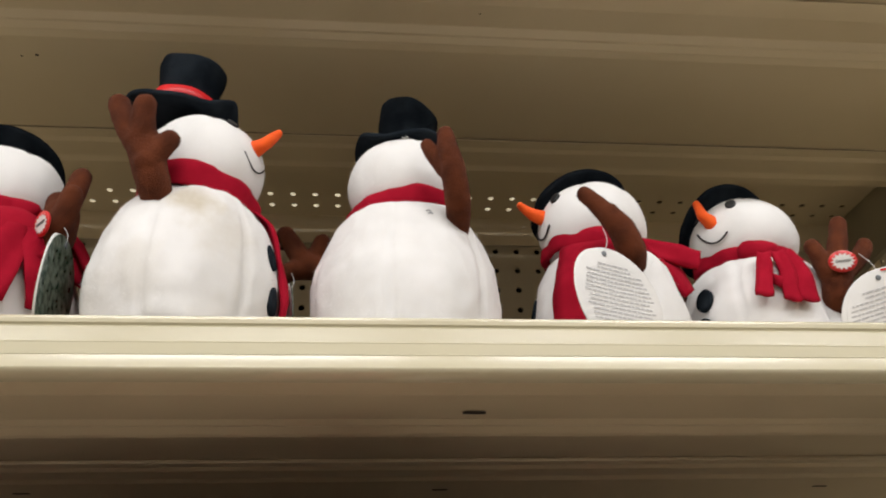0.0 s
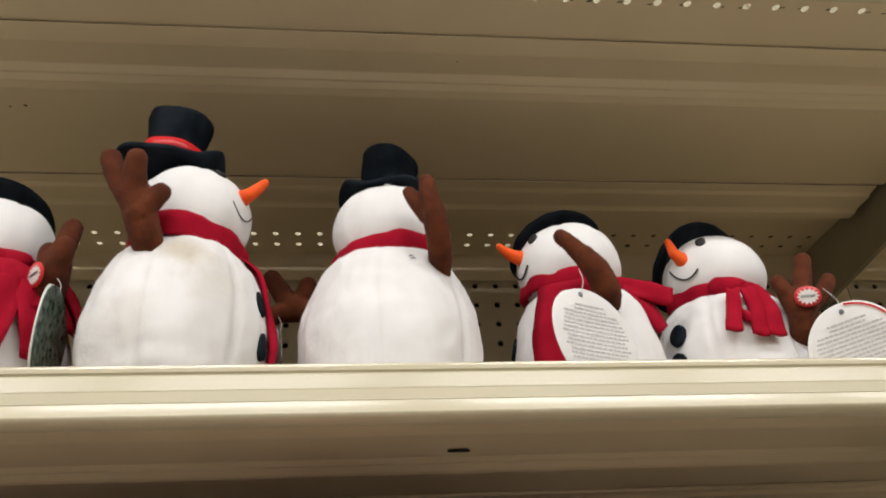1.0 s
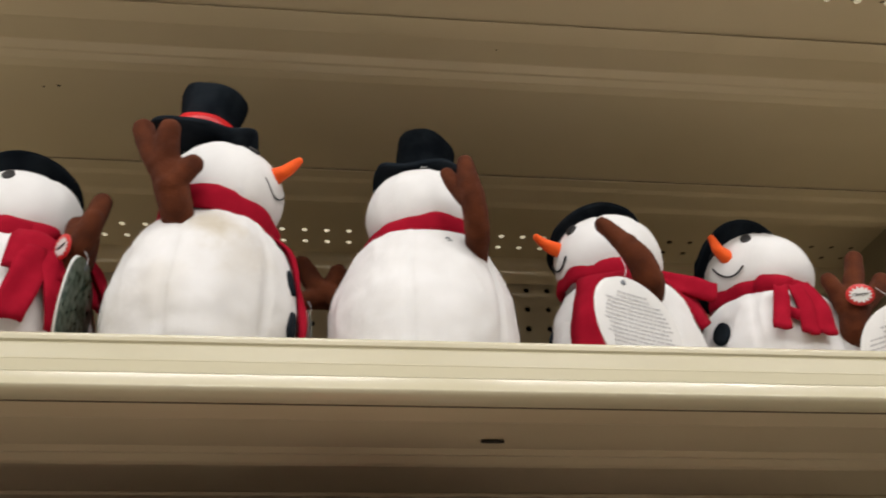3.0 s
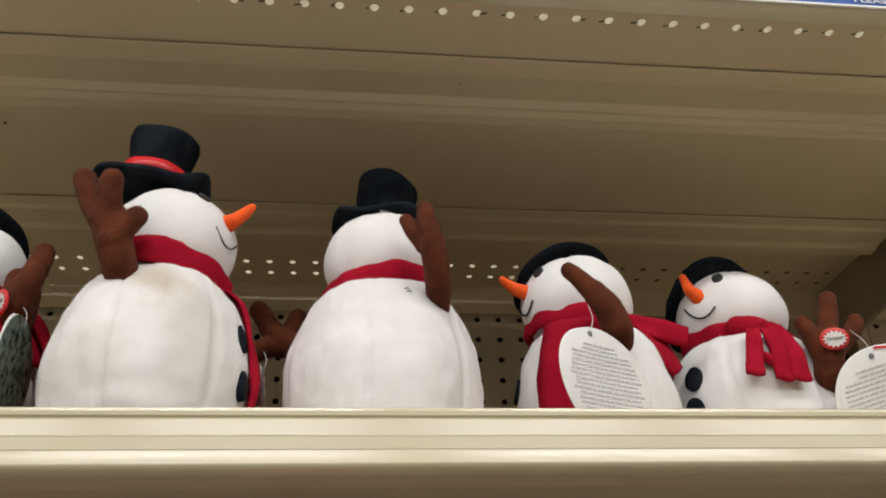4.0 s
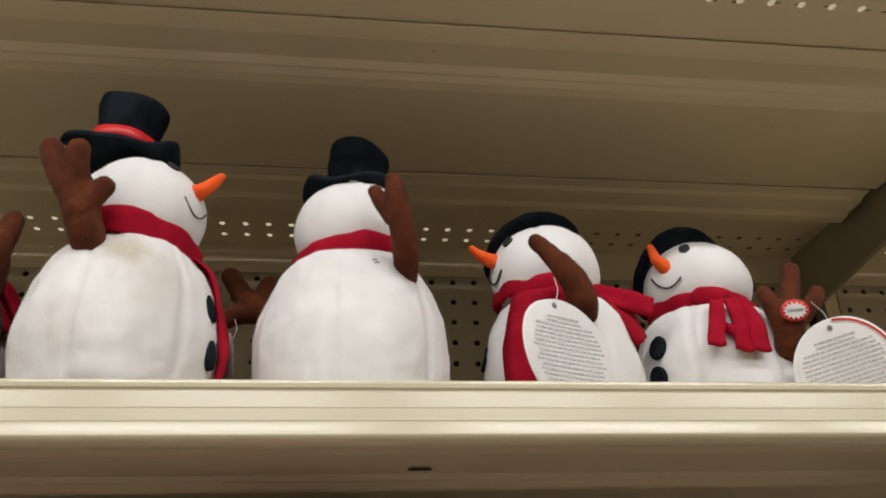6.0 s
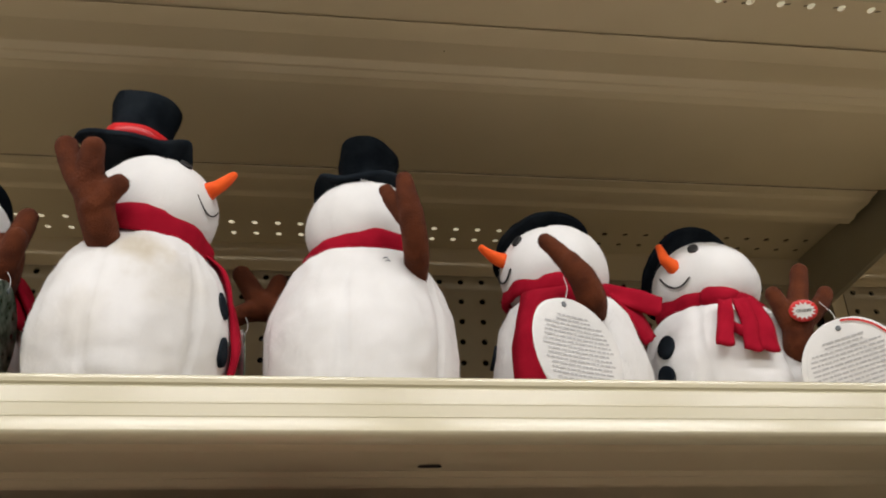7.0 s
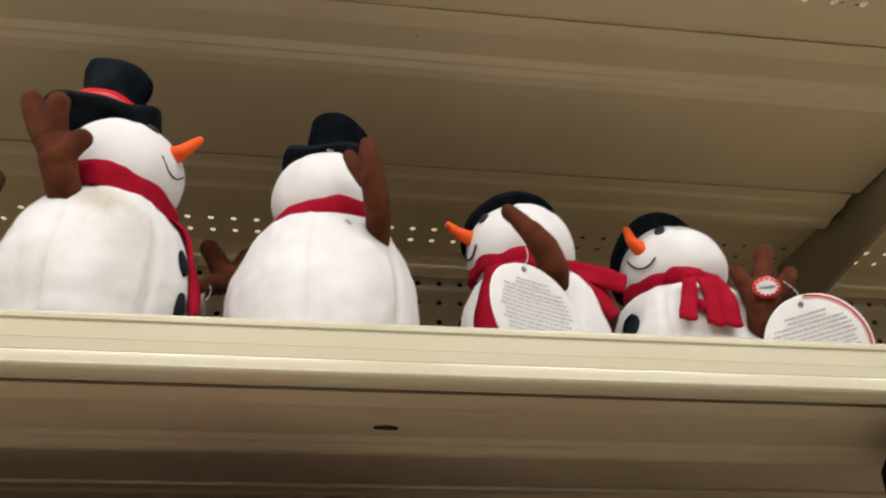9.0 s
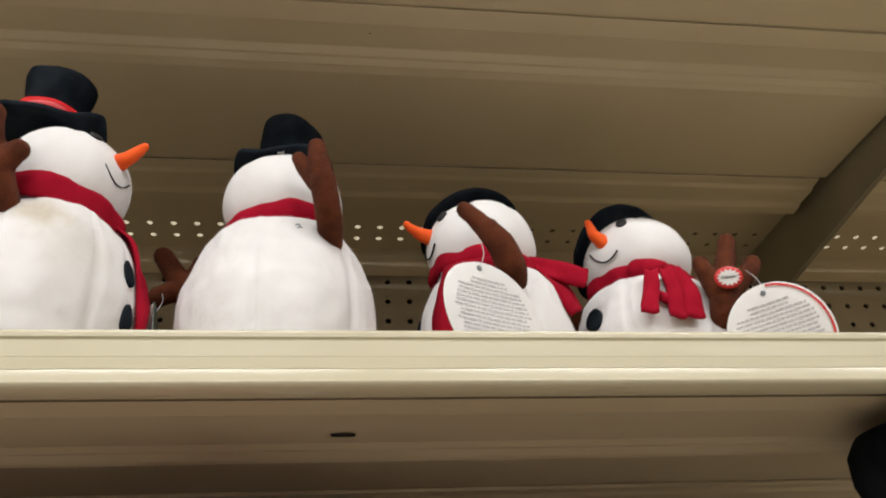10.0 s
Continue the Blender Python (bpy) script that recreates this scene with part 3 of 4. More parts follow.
        wobble(bm, 0.0006, 150, self.seed)
        part("nose", bm, ORANGE, self.root, "bent orange carrot nose")
        for az, el in eyes:
            c = self.on_head(az, el, 0.0002)
            n = (c - self.head).normalized()
            bm = bmesh.new()
            disc(bm, c, n, 0.0042, 0.0050, 0.0028)
            eye = part("eye", bm, BLACK, self.root, "black embroidered eye")
            # the eye's highlight, painted as a small grey disc
            bm = bmesh.new()
            disc(bm, c + n * 0.0009 + Vector((0, 0, -0.0012)), n, 0.0022, 0.0012, 0.0014)
            part("painted_glint", bm, GREY, eye)
        if smile:
            bm = bmesh.new()
            pts = [self.on_head(nose[0] + a * smile, nose[1] - 15 - tilt * a - 13 * smile * (1 - (a / 18) ** 2), 0.0006) for a in range(-18, 19, 2)]
            tube(bm, pts, [thread] * len(pts), 6)
            part("smile", bm, BLACK, self.root, "black stitched smile")
        for h in buttons:
            c = self.on_body(button_az, h, 0.0006)
            n = self.on_body(button_az, h, 1.0) - self.on_body(button_az, h, 0.0)
            n.z += 0.25 if h > 0.08 else 0.0
            bm = bmesh.new()
            disc(bm, c, n, button_w, 0.0095, 0.0030)
            part("button", bm, FELT, self.root, "black felt button")

    def hat(self, up, shift=(0, 0, 0), brim=0.040, curl=0.012, crown=0.047, band=True, turn=0.0, r0=0.0225, r1=0.0265, floppy=0.0, point=3.0, droop=0.006):
        m = frame_of(up, (math.cos(self.face + radians(turn)), math.sin(self.face + radians(turn)), 0))
        c = self.head + Vector(up).normalized() * (HEAD_RZ * 0.80) + Vector(shift)
        seg = 56
        prof = [(r0 * 0.7, 0.004), (r0, 0.004), (r0 + (r1 - r0) * 0.3, 0.014), (r0 + (r1 - r0) * 0.6, crown * 0.6), (r1, crown * 0.9), (r1 * 1.01, crown * 0.97), (r1 * 0.95, crown), (r1 * 0.5, crown * 0.985)]
        bm = bmesh.new()
        rings = [[bm.verts.new(c + m @ Vector((r * math.cos(2 * math.pi * k / seg), r * math.sin(2 * math.pi * k / seg), h))) for k in range(seg)] for r, h in prof]
        for a, b in zip(rings, rings[1:]):
            for k in range(seg):
                bm.faces.new((a[k], a[(k + 1) % seg], b[(k + 1) % seg], b[k]))
        bm.faces.new(rings[-1])
        wobble(bm, 0.0030, 55, self.seed)
        hat = part("hat", bm, FELT, self.root, "floppy black felt top hat")
        fuzz(hat, 6000, 0.0013, 0.0002, FELT, int(self.seed * 12))
        bm = bmesh.new()
        rows = []
        for f, top in ((0.35, 1), (0.6, 1), (0.8, 1), (0.93, 1), (1.0, 1), (1.015, 0.5), (1.0, 0), (0.93, 0), (0.8, 0), (0.6, 0), (0.35, 0)):
            row = []
            for k in range(seg):
                a = 2 * math.pi * k / seg
                side = abs(math.cos(a))
                lift = curl * (side ** point) * max(0.0, (f - 0.55) / 0.45) ** 2 - droop * f * f * (1 - side) + floppy * f * f * math.sin(a * 3 + self.seed) * 0.004
                row.append(bm.verts.new(c + m @ Vector((brim * f * math.cos(a) * (1 - 0.10 * max(0, f - 0.6) * side), brim * f * math.sin(a), lift + 0.0042 * top - 0.001))))
            rows.append(row)
        for a, b in zip(rows, rows[1:]):
            for k in range(seg):
                bm.faces.new((a[k], a[(k + 1) % seg], b[(k + 1) % seg], b[k]))
        bm.faces.new(rows[0])
        bm.faces.new(list(reversed(rows[-1])))
        wobble(bm, 0.0022, 45, self.seed + 3)
        part("brim", bm, FELT, hat, "turned-up black felt brim")
        if band:
            bm = bmesh.new()
            rr = []
            for r, h in ((r0 + 0.0006, 0.0090), (r0 + 0.0034, 0.0095), (r0 + 0.0044, 0.0185), (r0 + 0.0012, 0.0190)):
                rr.append([bm.verts.new(c + m @ Vector((r * math.cos(2 * math.pi * k / seg), r * math.sin(2 * math.pi * k / seg), h))) for k in range(seg)])
            for a, b in zip(rr, rr[1:]):
                for k in range(seg):
                    bm.faces.new((a[k], a[(k + 1) % seg], b[(k + 1) % seg], b[k]))
            wobble(bm, 0.0010, 55, self.seed)
            part("hat_band", bm, RIBBON, hat, "red ribbon round the crown")

    def scarf(self, tilt=(0, 0, 1), width=0.0125, radius=0.0375, drop=0.137, shift=(0, 0, 0)):
        seg = 64
        m = frame_of(tilt, (math.cos(self.face), math.sin(self.face), 0))
        c = Vector((self.lean[0] * drop, self.lean[1] * drop, drop * self.tall)) + Vector(shift)
        bm = bmesh.new()
        rows = []
        w, t = width, 0.0042
        for k in range(seg):
            a = 2 * math.pi * k / seg
            row = []
            for j in range(12):
                b = 2 * math.pi * j / 12
                fold = 0.0012 * math.sin(3 * a + self.seed) + 0.001 * math.sin(7 * a)
                rr = radius + t * math.cos(b) * (1 + 0.3 * math.sin(2 * b)) + fold - 0.006 * (0.5 + 0.5 * math.sin(b)) * 0.6
                row.append(bm.verts.new(c + m @ Vector((rr * math.cos(a), rr * math.sin(a), w * 0.5 * math.sin(b)))))
            rows.append(row)
        for i in range(seg):
            a, b = rows[i], rows[(i + 1) % seg]
            for j in range(12):
                bm.faces.new((a[j], a[(j + 1) % 12], b[(j + 1) % 12], b[j]))
        wobble(bm, 0.0012, 90, self.seed)
        self.scarf_ob = part("scarf", bm, RED, self.root, "red fleece scarf wrapped round the neck")
        fuzz(self.scarf_ob, 5000, 0.0011, 0.0002, RED, int(self.seed * 13))

    def tail(self, pts, width, side, thick=0.0030, slit=0):
        """A scarf end along points; side: the direction across it."""
        line = spline(pts, 7)
        bm = bmesh.new()
        s0 = Vector(side).normalized()
        rows = []
        for i, p in enumerate(line):
            d = (line[min(i + 1, len(line) - 1)] - line[max(i - 1, 0)]).normalized()
            s = (s0 - d * s0.dot(d)).normalized()
            n = d.cross(s)
            w = width * (0.72 + 0.28 * min(1.0, i / (0.5 * len(line))))
            row = []
            for u in (-1, -0.5, 0, 0.5, 1):
                row.append(p + s * (u * w / 2) + n * (thick / 2 + 0.0012 * math.sin(2.5 * u + i * 0.35 + self.seed)))
            for u in (1, 0.5, 0, -0.5, -1):
                row.append(p + s * (u * w / 2) + n * (-thick / 2 + 0.0012 * math.sin(2.5 * u + i * 0.35 + self.seed)))
            rows.append([bm.verts.new(q) for q in row])
        for a, b in zip(rows, rows[1:]):
            for j in range(10):
                bm.faces.new((a[j], a[(j + 1) % 10], b[(j + 1) % 10], b[j]))
        bm.faces.new(rows[0])
        bm.faces.new(list(reversed(rows[-1])))
        wobble(bm, 0.0012, 60, self.seed + 5)
        part("scarf_end", bm, RED, self.scarf_ob, "loose red scarf end")

    def drape(self, azs, hs, halfs, off=0.004, thick=0.0030):
        """A scarf end that lies on the body: heading, height and half width in degrees along it."""
        n = 6 * (len(azs) - 1)
        u = np.linspace(0, 1, n + 1)
        k = np.linspace(0, 1, len(azs))
        bm = bmesh.new()
        rows = []
        for i in range(n + 1):
            az, h, half = (float(np.interp(u[i], k, q)) for q in (azs, hs, halfs))
            ws = [-1, -0.66, -0.33, 0, 0.33, 0.66, 1]
            fold = [0.0013 * math.sin(3.1 * w + 0.5 * i + self.seed) for w in ws]
            a = [self.on_body(az + w * half, h, off + thick + f) for w, f in zip(ws, fold)]
            b = [self.on_body(az + w * half, h, off + f) for w, f in zip(ws, fold)]
            rows.append([bm.verts.new(q) for q in a + b[::-1]])
        m = len(rows[0])
        for a, b in zip(rows, rows[1:]):
            for j in range(m):
                bm.faces.new((a[j], a[(j + 1) % m], b[(j + 1) % m], b[j]))
        bm.faces.new(rows[0])
        bm.faces.new(list(reversed(rows[-1])))
        wobble(bm, 0.0010, 60, self.seed + 5)
        part("scarf_end", bm, RED, self.scarf_ob, "loose red scarf end")

    def knot(self, c, r):
        bm = bmesh.new()
        bmesh.ops.create_icosphere(bm, subdivisions=3, radius=1.0)
        for v in bm.verts:
            v.co = Vector(c) + Vector((v.co.x * r[0], v.co.y * r[1], v.co.z * r[2]))
        wobble(bm, 0.0030, 70, self.seed + 2)
        part("knot", bm, RED, self.scarf_ob, "bunched scarf knot")

    def arm(self, limbs, label="brown fleece branch arm with three fingers"):
        """limbs: tubes of (points, radii) in world metres, grown together."""
        bm = bmesh.new()
        for pts, rads in limbs:
            line = spline([Vector(p) - self.o for p in pts], 5)
            rr = np.interp(np.linspace(0, 1, len(line)), np.linspace(0, 1, len(rads)), rads)
            tube(bm, line, [float(r) for r in rr], 16)
        ob = part("arm", bm, BROWN, self.root, label)
        rm = ob.modifiers.new("grow", "REMESH")
        rm.mode, rm.voxel_size, rm.use_smooth_shade = "VOXEL", 0.0011, True
        sm = ob.modifiers.new("soft", "SMOOTH")
        sm.iterations, sm.factor = 4, 0.5
        bpy.context.view_layer.update()
        me = bpy.data.meshes.new_from_object(ob.evaluated_get(bpy.context.evaluated_depsgraph_get()))
        ob.modifiers.clear()
        ob.data = me
        for v in me.vertices:
            v.co += noise.noise_vector(v.co * 160 + Vector((self.seed, 0, 0))) * 0.0004
        fuzz(ob, 5000, 0.0012, 0.00016, BROWN, int(self.seed * 14))
        return ob

    def sticker(self, c, normal, up=(0, 0, 1), r=0.0125):
        c = Vector(c) - self.o
        m = frame_of(normal, up)
        bm = bmesh.new()
        disc(bm, c, normal, r * 1.02, r * 0.80, 0.0014, up)
        st = part("sticker", bm, STICKER, self.root, "red oval switch patch")
        bm = bmesh.new()
        ring = []
        for k in range(28):
            a = 2 * math.pi * k / 28
            f = 0.98 if k % 2 == 0 else 0.70
            ring.append(c + m @ Vector((r * 0.92 * f * math.cos(a), r * 0.66 * f * math.sin(a), 0.0010)))
        mid = bm.verts.new(c + m @ Vector((0, 0, 0.0011)))
        vs = [bm.verts.new(p) for p in ring]
        for k in range(28):
            bm.faces.new((mid, vs[k], vs[(k + 1) % 28]))
        part("burst", bm, WHITE, st, "white starburst", smooth=False)
        lettering("ON/OFF", r * 0.31, Matrix.Translation(c + m @ Vector((0, 0, 0.0013))) @ m.to_4x4(), BLACK, st, "small dark letters", 0.0001)

    def tag(self, c, normal, rx, ry, up=(0, 0, 1), leaves=1, hole=(0, 0.86), lines=16, string=None, stripe=False, front=None, spread=0.0):
        c = Vector(c) - self.o
        n = Vector(normal).normalized()
        m = frame_of(n, up)
        root = None
        for i in range(leaves):
            bm = bmesh.new()
            cc = c - n * (0.0016 * i) + m @ Vector((spread * i, 0, 0))
            disc(bm, cc, n + m @ Vector((0.05 * i, 0.0, 0)), rx, ry, 0.0009, up, bend=0.0015)
            ob = part("hang_tag", bm, CARD if (i or not front) else front, self.root, "white round card hang tag" if i == 0 and not front else "")
            root = root or ob
        if stripe:
            bm = bmesh.new()
            a0, a1 = -60, 85
            vs = []
            for a in range(a0, a1 + 1, 5):
                p = [c + m @ Vector((f * rx * math.cos(radians(a)), f * ry * math.sin(radians(a)), 0.0013 + 0.0015 * (f * math.cos(radians(a))) ** 2)) for f in (0.945, 0.985)]
                vs.append([bm.verts.new(q) for q in p])
            for a, b in zip(vs, vs[1:]):
                bm.faces.new((a[0], a[1], b[1], b[0]))
            part("stripe", bm, STICKER, root, "thin red printed line", smooth=False)
        if lines:
            bm = bmesh.new()
            rnd = random.Random(int(self.seed * 10))
            for i in range(lines):
                v = 0.62 - 1.25 * i / max(1, lines - 1)
                half = math.sqrt(max(0.02, 1 - v * v)) * (0.72 + 0.12 * rnd.random())
                if i < 2:
                    half *= 0.62
                x = -half
                while x < half - 0.02:
                    wd = 0.05 + 0.13 * rnd.random()
                    x2 = min(half, x + wd)
                    q = [(x, v), (x2, v), (x2, v + 0.034), (x, v + 0.034)]
                    bm.faces.new([bm.verts.new(c + m @ Vector((a * rx, b * ry, 0.0008 + 0.0015 * a * a))) for a, b in q])
                    x = x2 + 0.022
            part("print", bm, INK, root, "rows of tiny unreadable print", smooth=False)
        hp = c + m @ Vector((hole[0] * rx, hole[1] * ry, 0.0008))
        bm = bmesh.new()
        disc(bm, hp, n, 0.0019, 0.0019, 0.0006)
        part("eyelet", bm, GREY, root, "small punched hole")
        if string is not None:
            s = Vector(string) - self.o
            bm = bmesh.new()
            pts = spline([hp, hp.lerp(s, 0.45) + Vector((0.0022, -0.001, 0.001)), s], 8)
            tube(bm, pts, [0.00026] * len(pts), 6)
            part("string", bm, STRING, root, "thin clear tag loop")


def swoop(toy, azs, hs, off):
    return [toy.on_body(a, h, off) for a, h in zip(azs, hs)]


STAINED = stained_fleece("stained_fleece", [(0.010, -0.054, 0.108, 0.030, 0.75), (0.032, -0.050, 0.088, 0.032, 0.35), (-0.020, -0.060, 0.06, 0.032, 0.2), (0.03, -0.055, 0.03, 0.03, 0.2)])

# toy turned to the end of the shelf, back of it showing, smudged
t1 = Toy("plush_snowman", -0.1425, 0.606, -12, "white plush snowman with smudged back, black hat and raised brown arms", fleece=STAINED, seed=1.3, tall=0.95, fat=0.925, head_shift=(0.0030, 0, 0.0032))
t1.scarf((0.20, 0.0, 1), 0.0215, 0.0385, 0.1395, (0.0020, 0, 0))
t1.features(nose=(-12, 16), eyes=((16, 44), (-34, 44)), tip=(4, 7, 0.018), buttons=(0.087, 0.055, 0.024), button_az=-4, button_w=0.0050, smile=0.95, thread=0.0005)
t1.hat((0.14, -0.03, 0.98), shift=(-0.0245, 0.002, 0.0108), turn=90, brim=0.040, curl=0.017, point=9.0, droop=0.003, crown=0.047, r0=0.0185, r1=0.0225)
t1.drape((22, 21, 20, 19, 19), (0.134, 0.118, 0.085, 0.05, 0.006), (14, 15, 16, 17, 18), 0.003)
t1.arm([([(-0.1550, 0.572, 1.4130), (-0.1580, 0.558, 1.4240), (-0.1635, 0.552, 1.4430), (-0.1690, 0.551, 1.4560)], [0.0095, 0.0105, 0.0112, 0.0100]),
        ([(-0.1690, 0.550, 1.4480), (-0.1785, 0.549, 1.4640), (-0.1830, 0.549, 1.4740)], [0.0090, 0.0076, 0.0071]),
        ([(-0.1655, 0.549, 1.4480), (-0.1655, 0.543, 1.4620), (-0.1645, 0.541, 1.4690)], [0.0090, 0.0076, 0.0070]),
        ([(-0.1610, 0.550, 1.4330), (-0.1530, 0.549, 1.4440), (-0.1490, 0.549, 1.4485)], [0.0085, 0.0074, 0.0066])])
t1.tag((-0.0775, 0.640, 1.3600), (0.993, 0.10, 0.05), 0.030, 0.031, up=(0.12, 0, 1), leaves=4, lines=0, string=(-0.080, 0.660, 1.410), front=GREEN, spread=0.0022)

# toy with its back to the aisle
t2 = Toy("plush_snowman", 0.0015, 0.634, 48, "white plush snowman turned backwards with black hat and red scarf", seed=2.6)
t2.scarf((-0.12, -0.03, 1), 0.0170, 0.0385, 0.137)
t2.features(nose=(0, 14), tip=(0, 7, 0.022), buttons=(0.092, 0.062))
t2.hat((0.11, 0.19, 0.97), shift=(-0.0048, 0.0, 0.0005), brim=0.038, curl=0.002, crown=0.049, band=False, turn=20, floppy=1.0, r0=0.0195, r1=0.0225)
t2.drape((-10, -10, -9), (0.133, 0.10, 0.05), (14, 15, 16))
t2.arm([([(0.0350, 0.596, 1.4165), (0.0330, 0.577, 1.426), (0.0298, 0.567, 1.441), (0.0270, 0.564, 1.455)], [0.0078, 0.0086, 0.0084, 0.0072]),
        ([(0.0268, 0.564, 1.452), (0.0254, 0.564, 1.464), (0.0246, 0.564, 1.4695)], [0.0072, 0.0064, 0.0056]),
        ([(0.0250, 0.570, 1.446), (0.0170, 0.572, 1.459), (0.0133, 0.573, 1.466)], [0.0066, 0.0055, 0.0048])])
t2.arm([([(-0.040, 0.672, 1.415), (-0.058, 0.690, 1.426), (-0.070, 0.694, 1.434)], [0.009, 0.0095, 0.010]),
        ([(-0.072, 0.694, 1.432), (-0.083, 0.694, 1.449), (-0.0895, 0.694, 1.459)], [0.009, 0.008, 0.0072]),
        ([(-0.066, 0.694, 1.434), (-0.062, 0.694, 1.446), (-0.0605, 0.694, 1.452)], [0.009, 0.008, 0.0075]),
        ([(-0.070, 0.694, 1.430), (-0.082, 0.694, 1.428), (-0.090, 0.692, 1.423)], [0.009, 0.008, 0.0075])])

bm = bmesh.new()
for k in range(2):
    a = t2.on_body(-126 + 1.2 * (k % 2), 0.1155 - 0.0024 * k, 0.0010)
    tube(bm, [a, a + Vector((0.0014, -0.0002, 0.0006)), a + Vector((0.0026, 0, 0.0))], [0.00042] * 3, 6)
part("stitch", bm, GREY, t2.root, "grey closing stitches")
bm = bmesh.new()
for k in range(3):
    a = t2.head + Vector((-0.003 + 0.0012 * k, -0.0335, 0.0245))
    tube(bm, [a, a + Vector((0.0003 * (k - 1), -0.0008, 0.0008)), a + Vector((0.0007 * (k - 1), -0.001, 0.0014))], [0.0003] * 3, 6)
part("thread_tuft", bm, WHITE, t2.root, "white thread end under the brim")

# toy looking along the shelf, round tag hanging from its arm
t3 = Toy("plush_snowman", 0.1583, 0.668, -176, "white plush snowman looking sideways with hanging paper tag", tall=0.925, fat=0.885, seed=3.9, lean=(-0.045, 0.0), head_shift=(-0.0023, 0, 0))
t3.scarf((0.20, -0.02, 1), 0.0200, 0.0385, 0.135, (-0.0020, 0, 0))
t3.features(nose=(4, 13), eyes=((27, 30), (-26, 30)), tip=(3, 4, 0.019), buttons=(0.088, 0.060, 0.032), button_az=-10, tilt=0.25)
t3.hat((-0.10, 0.52, 0.85), brim=0.0405, curl=0.0, crown=0.022, band=False)
t3.drape((65, 63, 59, 57, 57), (0.136, 0.12, 0.085, 0.05, 0.012), (34, 30, 26, 25, 25), 0.004)
t3.tail([t3.on_body(133, 0.136, 0.006), Vector((0.046, -0.024, 0.117)), Vector((0.062, -0.026, 0.112))], 0.017, (0, 0.15, 1))
t3.tail([t3.on_body(143, 0.132, 0.006), t3.on_body(151, 0.115, 0.006), t3.on_body(158, 0.095, 0.008)], 0.022, (0.6, 0.5, 0))
t3.arm([([(0.158, 0.610, 1.3985), (0.154, 0.600, 1.4035), (0.147, 0.594, 1.4160), (0.139, 0.593, 1.4270)], [0.0088, 0.0102, 0.0095, 0.0080]),
        ([(0.139, 0.594, 1.4270), (0.129, 0.595, 1.4395), (0.1245, 0.596, 1.4445)], [0.0074, 0.0060, 0.0054]),
        ([(0.146, 0.598, 1.4190), (0.1455, 0.600, 1.4270), (0.1450, 0.601, 1.4300)], [0.0080, 0.0065, 0.0055])])
t3.tag((0.1350, 0.582, 1.3590), (0.47, -0.85, 0.07), 0.0375, 0.0370, up=(-0.05, 0.0, 1), leaves=3, hole=(-0.15, 0.86), string=(0.1335, 0.592, 1.416), spread=-0.0012)

# toy looking out into the aisle
t4 = Toy("plush_snowman", 0.289, 0.700, -157, "white plush snowman with stitched smile and knotted red scarf", tall=0.92, seed=5.2, lean=(-0.065, -0.10))
t4.scarf((0.10, -0.05, 1), 0.0150, 0.0400, 0.134)
t4.features(nose=(8, 14), eyes=((34, 33), (-20, 33)), tip=(-4, 15, 0.014), buttons=(0.096, 0.070, 0.036), button_az=3, tilt=0.35)
t4.hat((-0.25, 0.66, 0.66), shift=(0.002, 0, 0), brim=0.0445, curl=0.0, crown=0.022, band=False)
t4.knot(t4.on_body(54, 0.134, 0.006), (0.017, 0.008, 0.010))
t4.tail([Vector((-0.021, -0.064, 0.116)), Vector((-0.028, -0.071, 0.095)), Vector((-0.0345, -0.078, 0.0755))], 0.0125, (0.9, -0.2, 0.25))
t4.tail([Vector((-0.012, -0.066, 0.116)), Vector((-0.011, -0.0745, 0.093)), Vector((-0.0150, -0.079, 0.0715))], 0.0125, (0.9, -0.1, -0.1))
t4.tail([Vector((-0.006, -0.064, 0.117)), Vector((0.000, -0.0735, 0.094)), Vector((-0.0020, -0.0785, 0.0715))], 0.0135, (0.9, 0.0, 0.1))
t4.tail([Vector((-0.024, -0.064, 0.098)), Vector((-0.018, -0.0735, 0.088)), Vector((-0.012, -0.0745, 0.084))], 0.008, (0.2, -0.1, 0.9))
t4.arm([([(0.314, 0.648, 1.378), (0.316, 0.634, 1.388), (0.317, 0.630, 1.402), (0.320, 0.630, 1.412)], [0.008, 0.0105, 0.0112, 0.0095]),
        ([(0.318, 0.630, 1.410), (0.326, 0.631, 1.432), (0.3295, 0.632, 1.4445)], [0.0082, 0.0070, 0.0064]),
        ([(0.311, 0.630, 1.402), (0.3065, 0.631, 1.418), (0.3045, 0.632, 1.425)], [0.0076, 0.0066, 0.0060]),
        ([(0.324, 0.630, 1.404), (0.340, 0.631, 1.418), (0.346, 0.632, 1.427)], [0.0076, 0.0066, 0.0060])])
t4.arm([([(0.268, 0.745, 1.41), (0.258, 0.762, 1.425), (0.250, 0.768, 1.445)], [0.010, 0.011, 0.011]),
        ([(0.250, 0.768, 1.445), (0.243, 0.768, 1.46), (0.238, 0.768, 1.468)], [0.009, 0.008, 0.007])])
t4.sticker((0.3145, 0.6150, 1.4050), (-0.20, -0.92, -0.36), r=0.0098)
t4.tag((0.3430, 0.616, 1.3595), (-0.10, -0.94, -0.25), 0.0385, 0.0385, up=(-0.28, 0, 1), leaves=2, hole=(0.0, 0.84), string=(0.3345, 0.624, 1.416), stripe=True, spread=0.0035)
t4.tail([t4.on_body(118, 0.11, 0.006), t4.on_body(120, 0.085, 0.012), t4.on_body(120, 0.06, 0.014)], 0.02, (0.6, 0.5, 0))

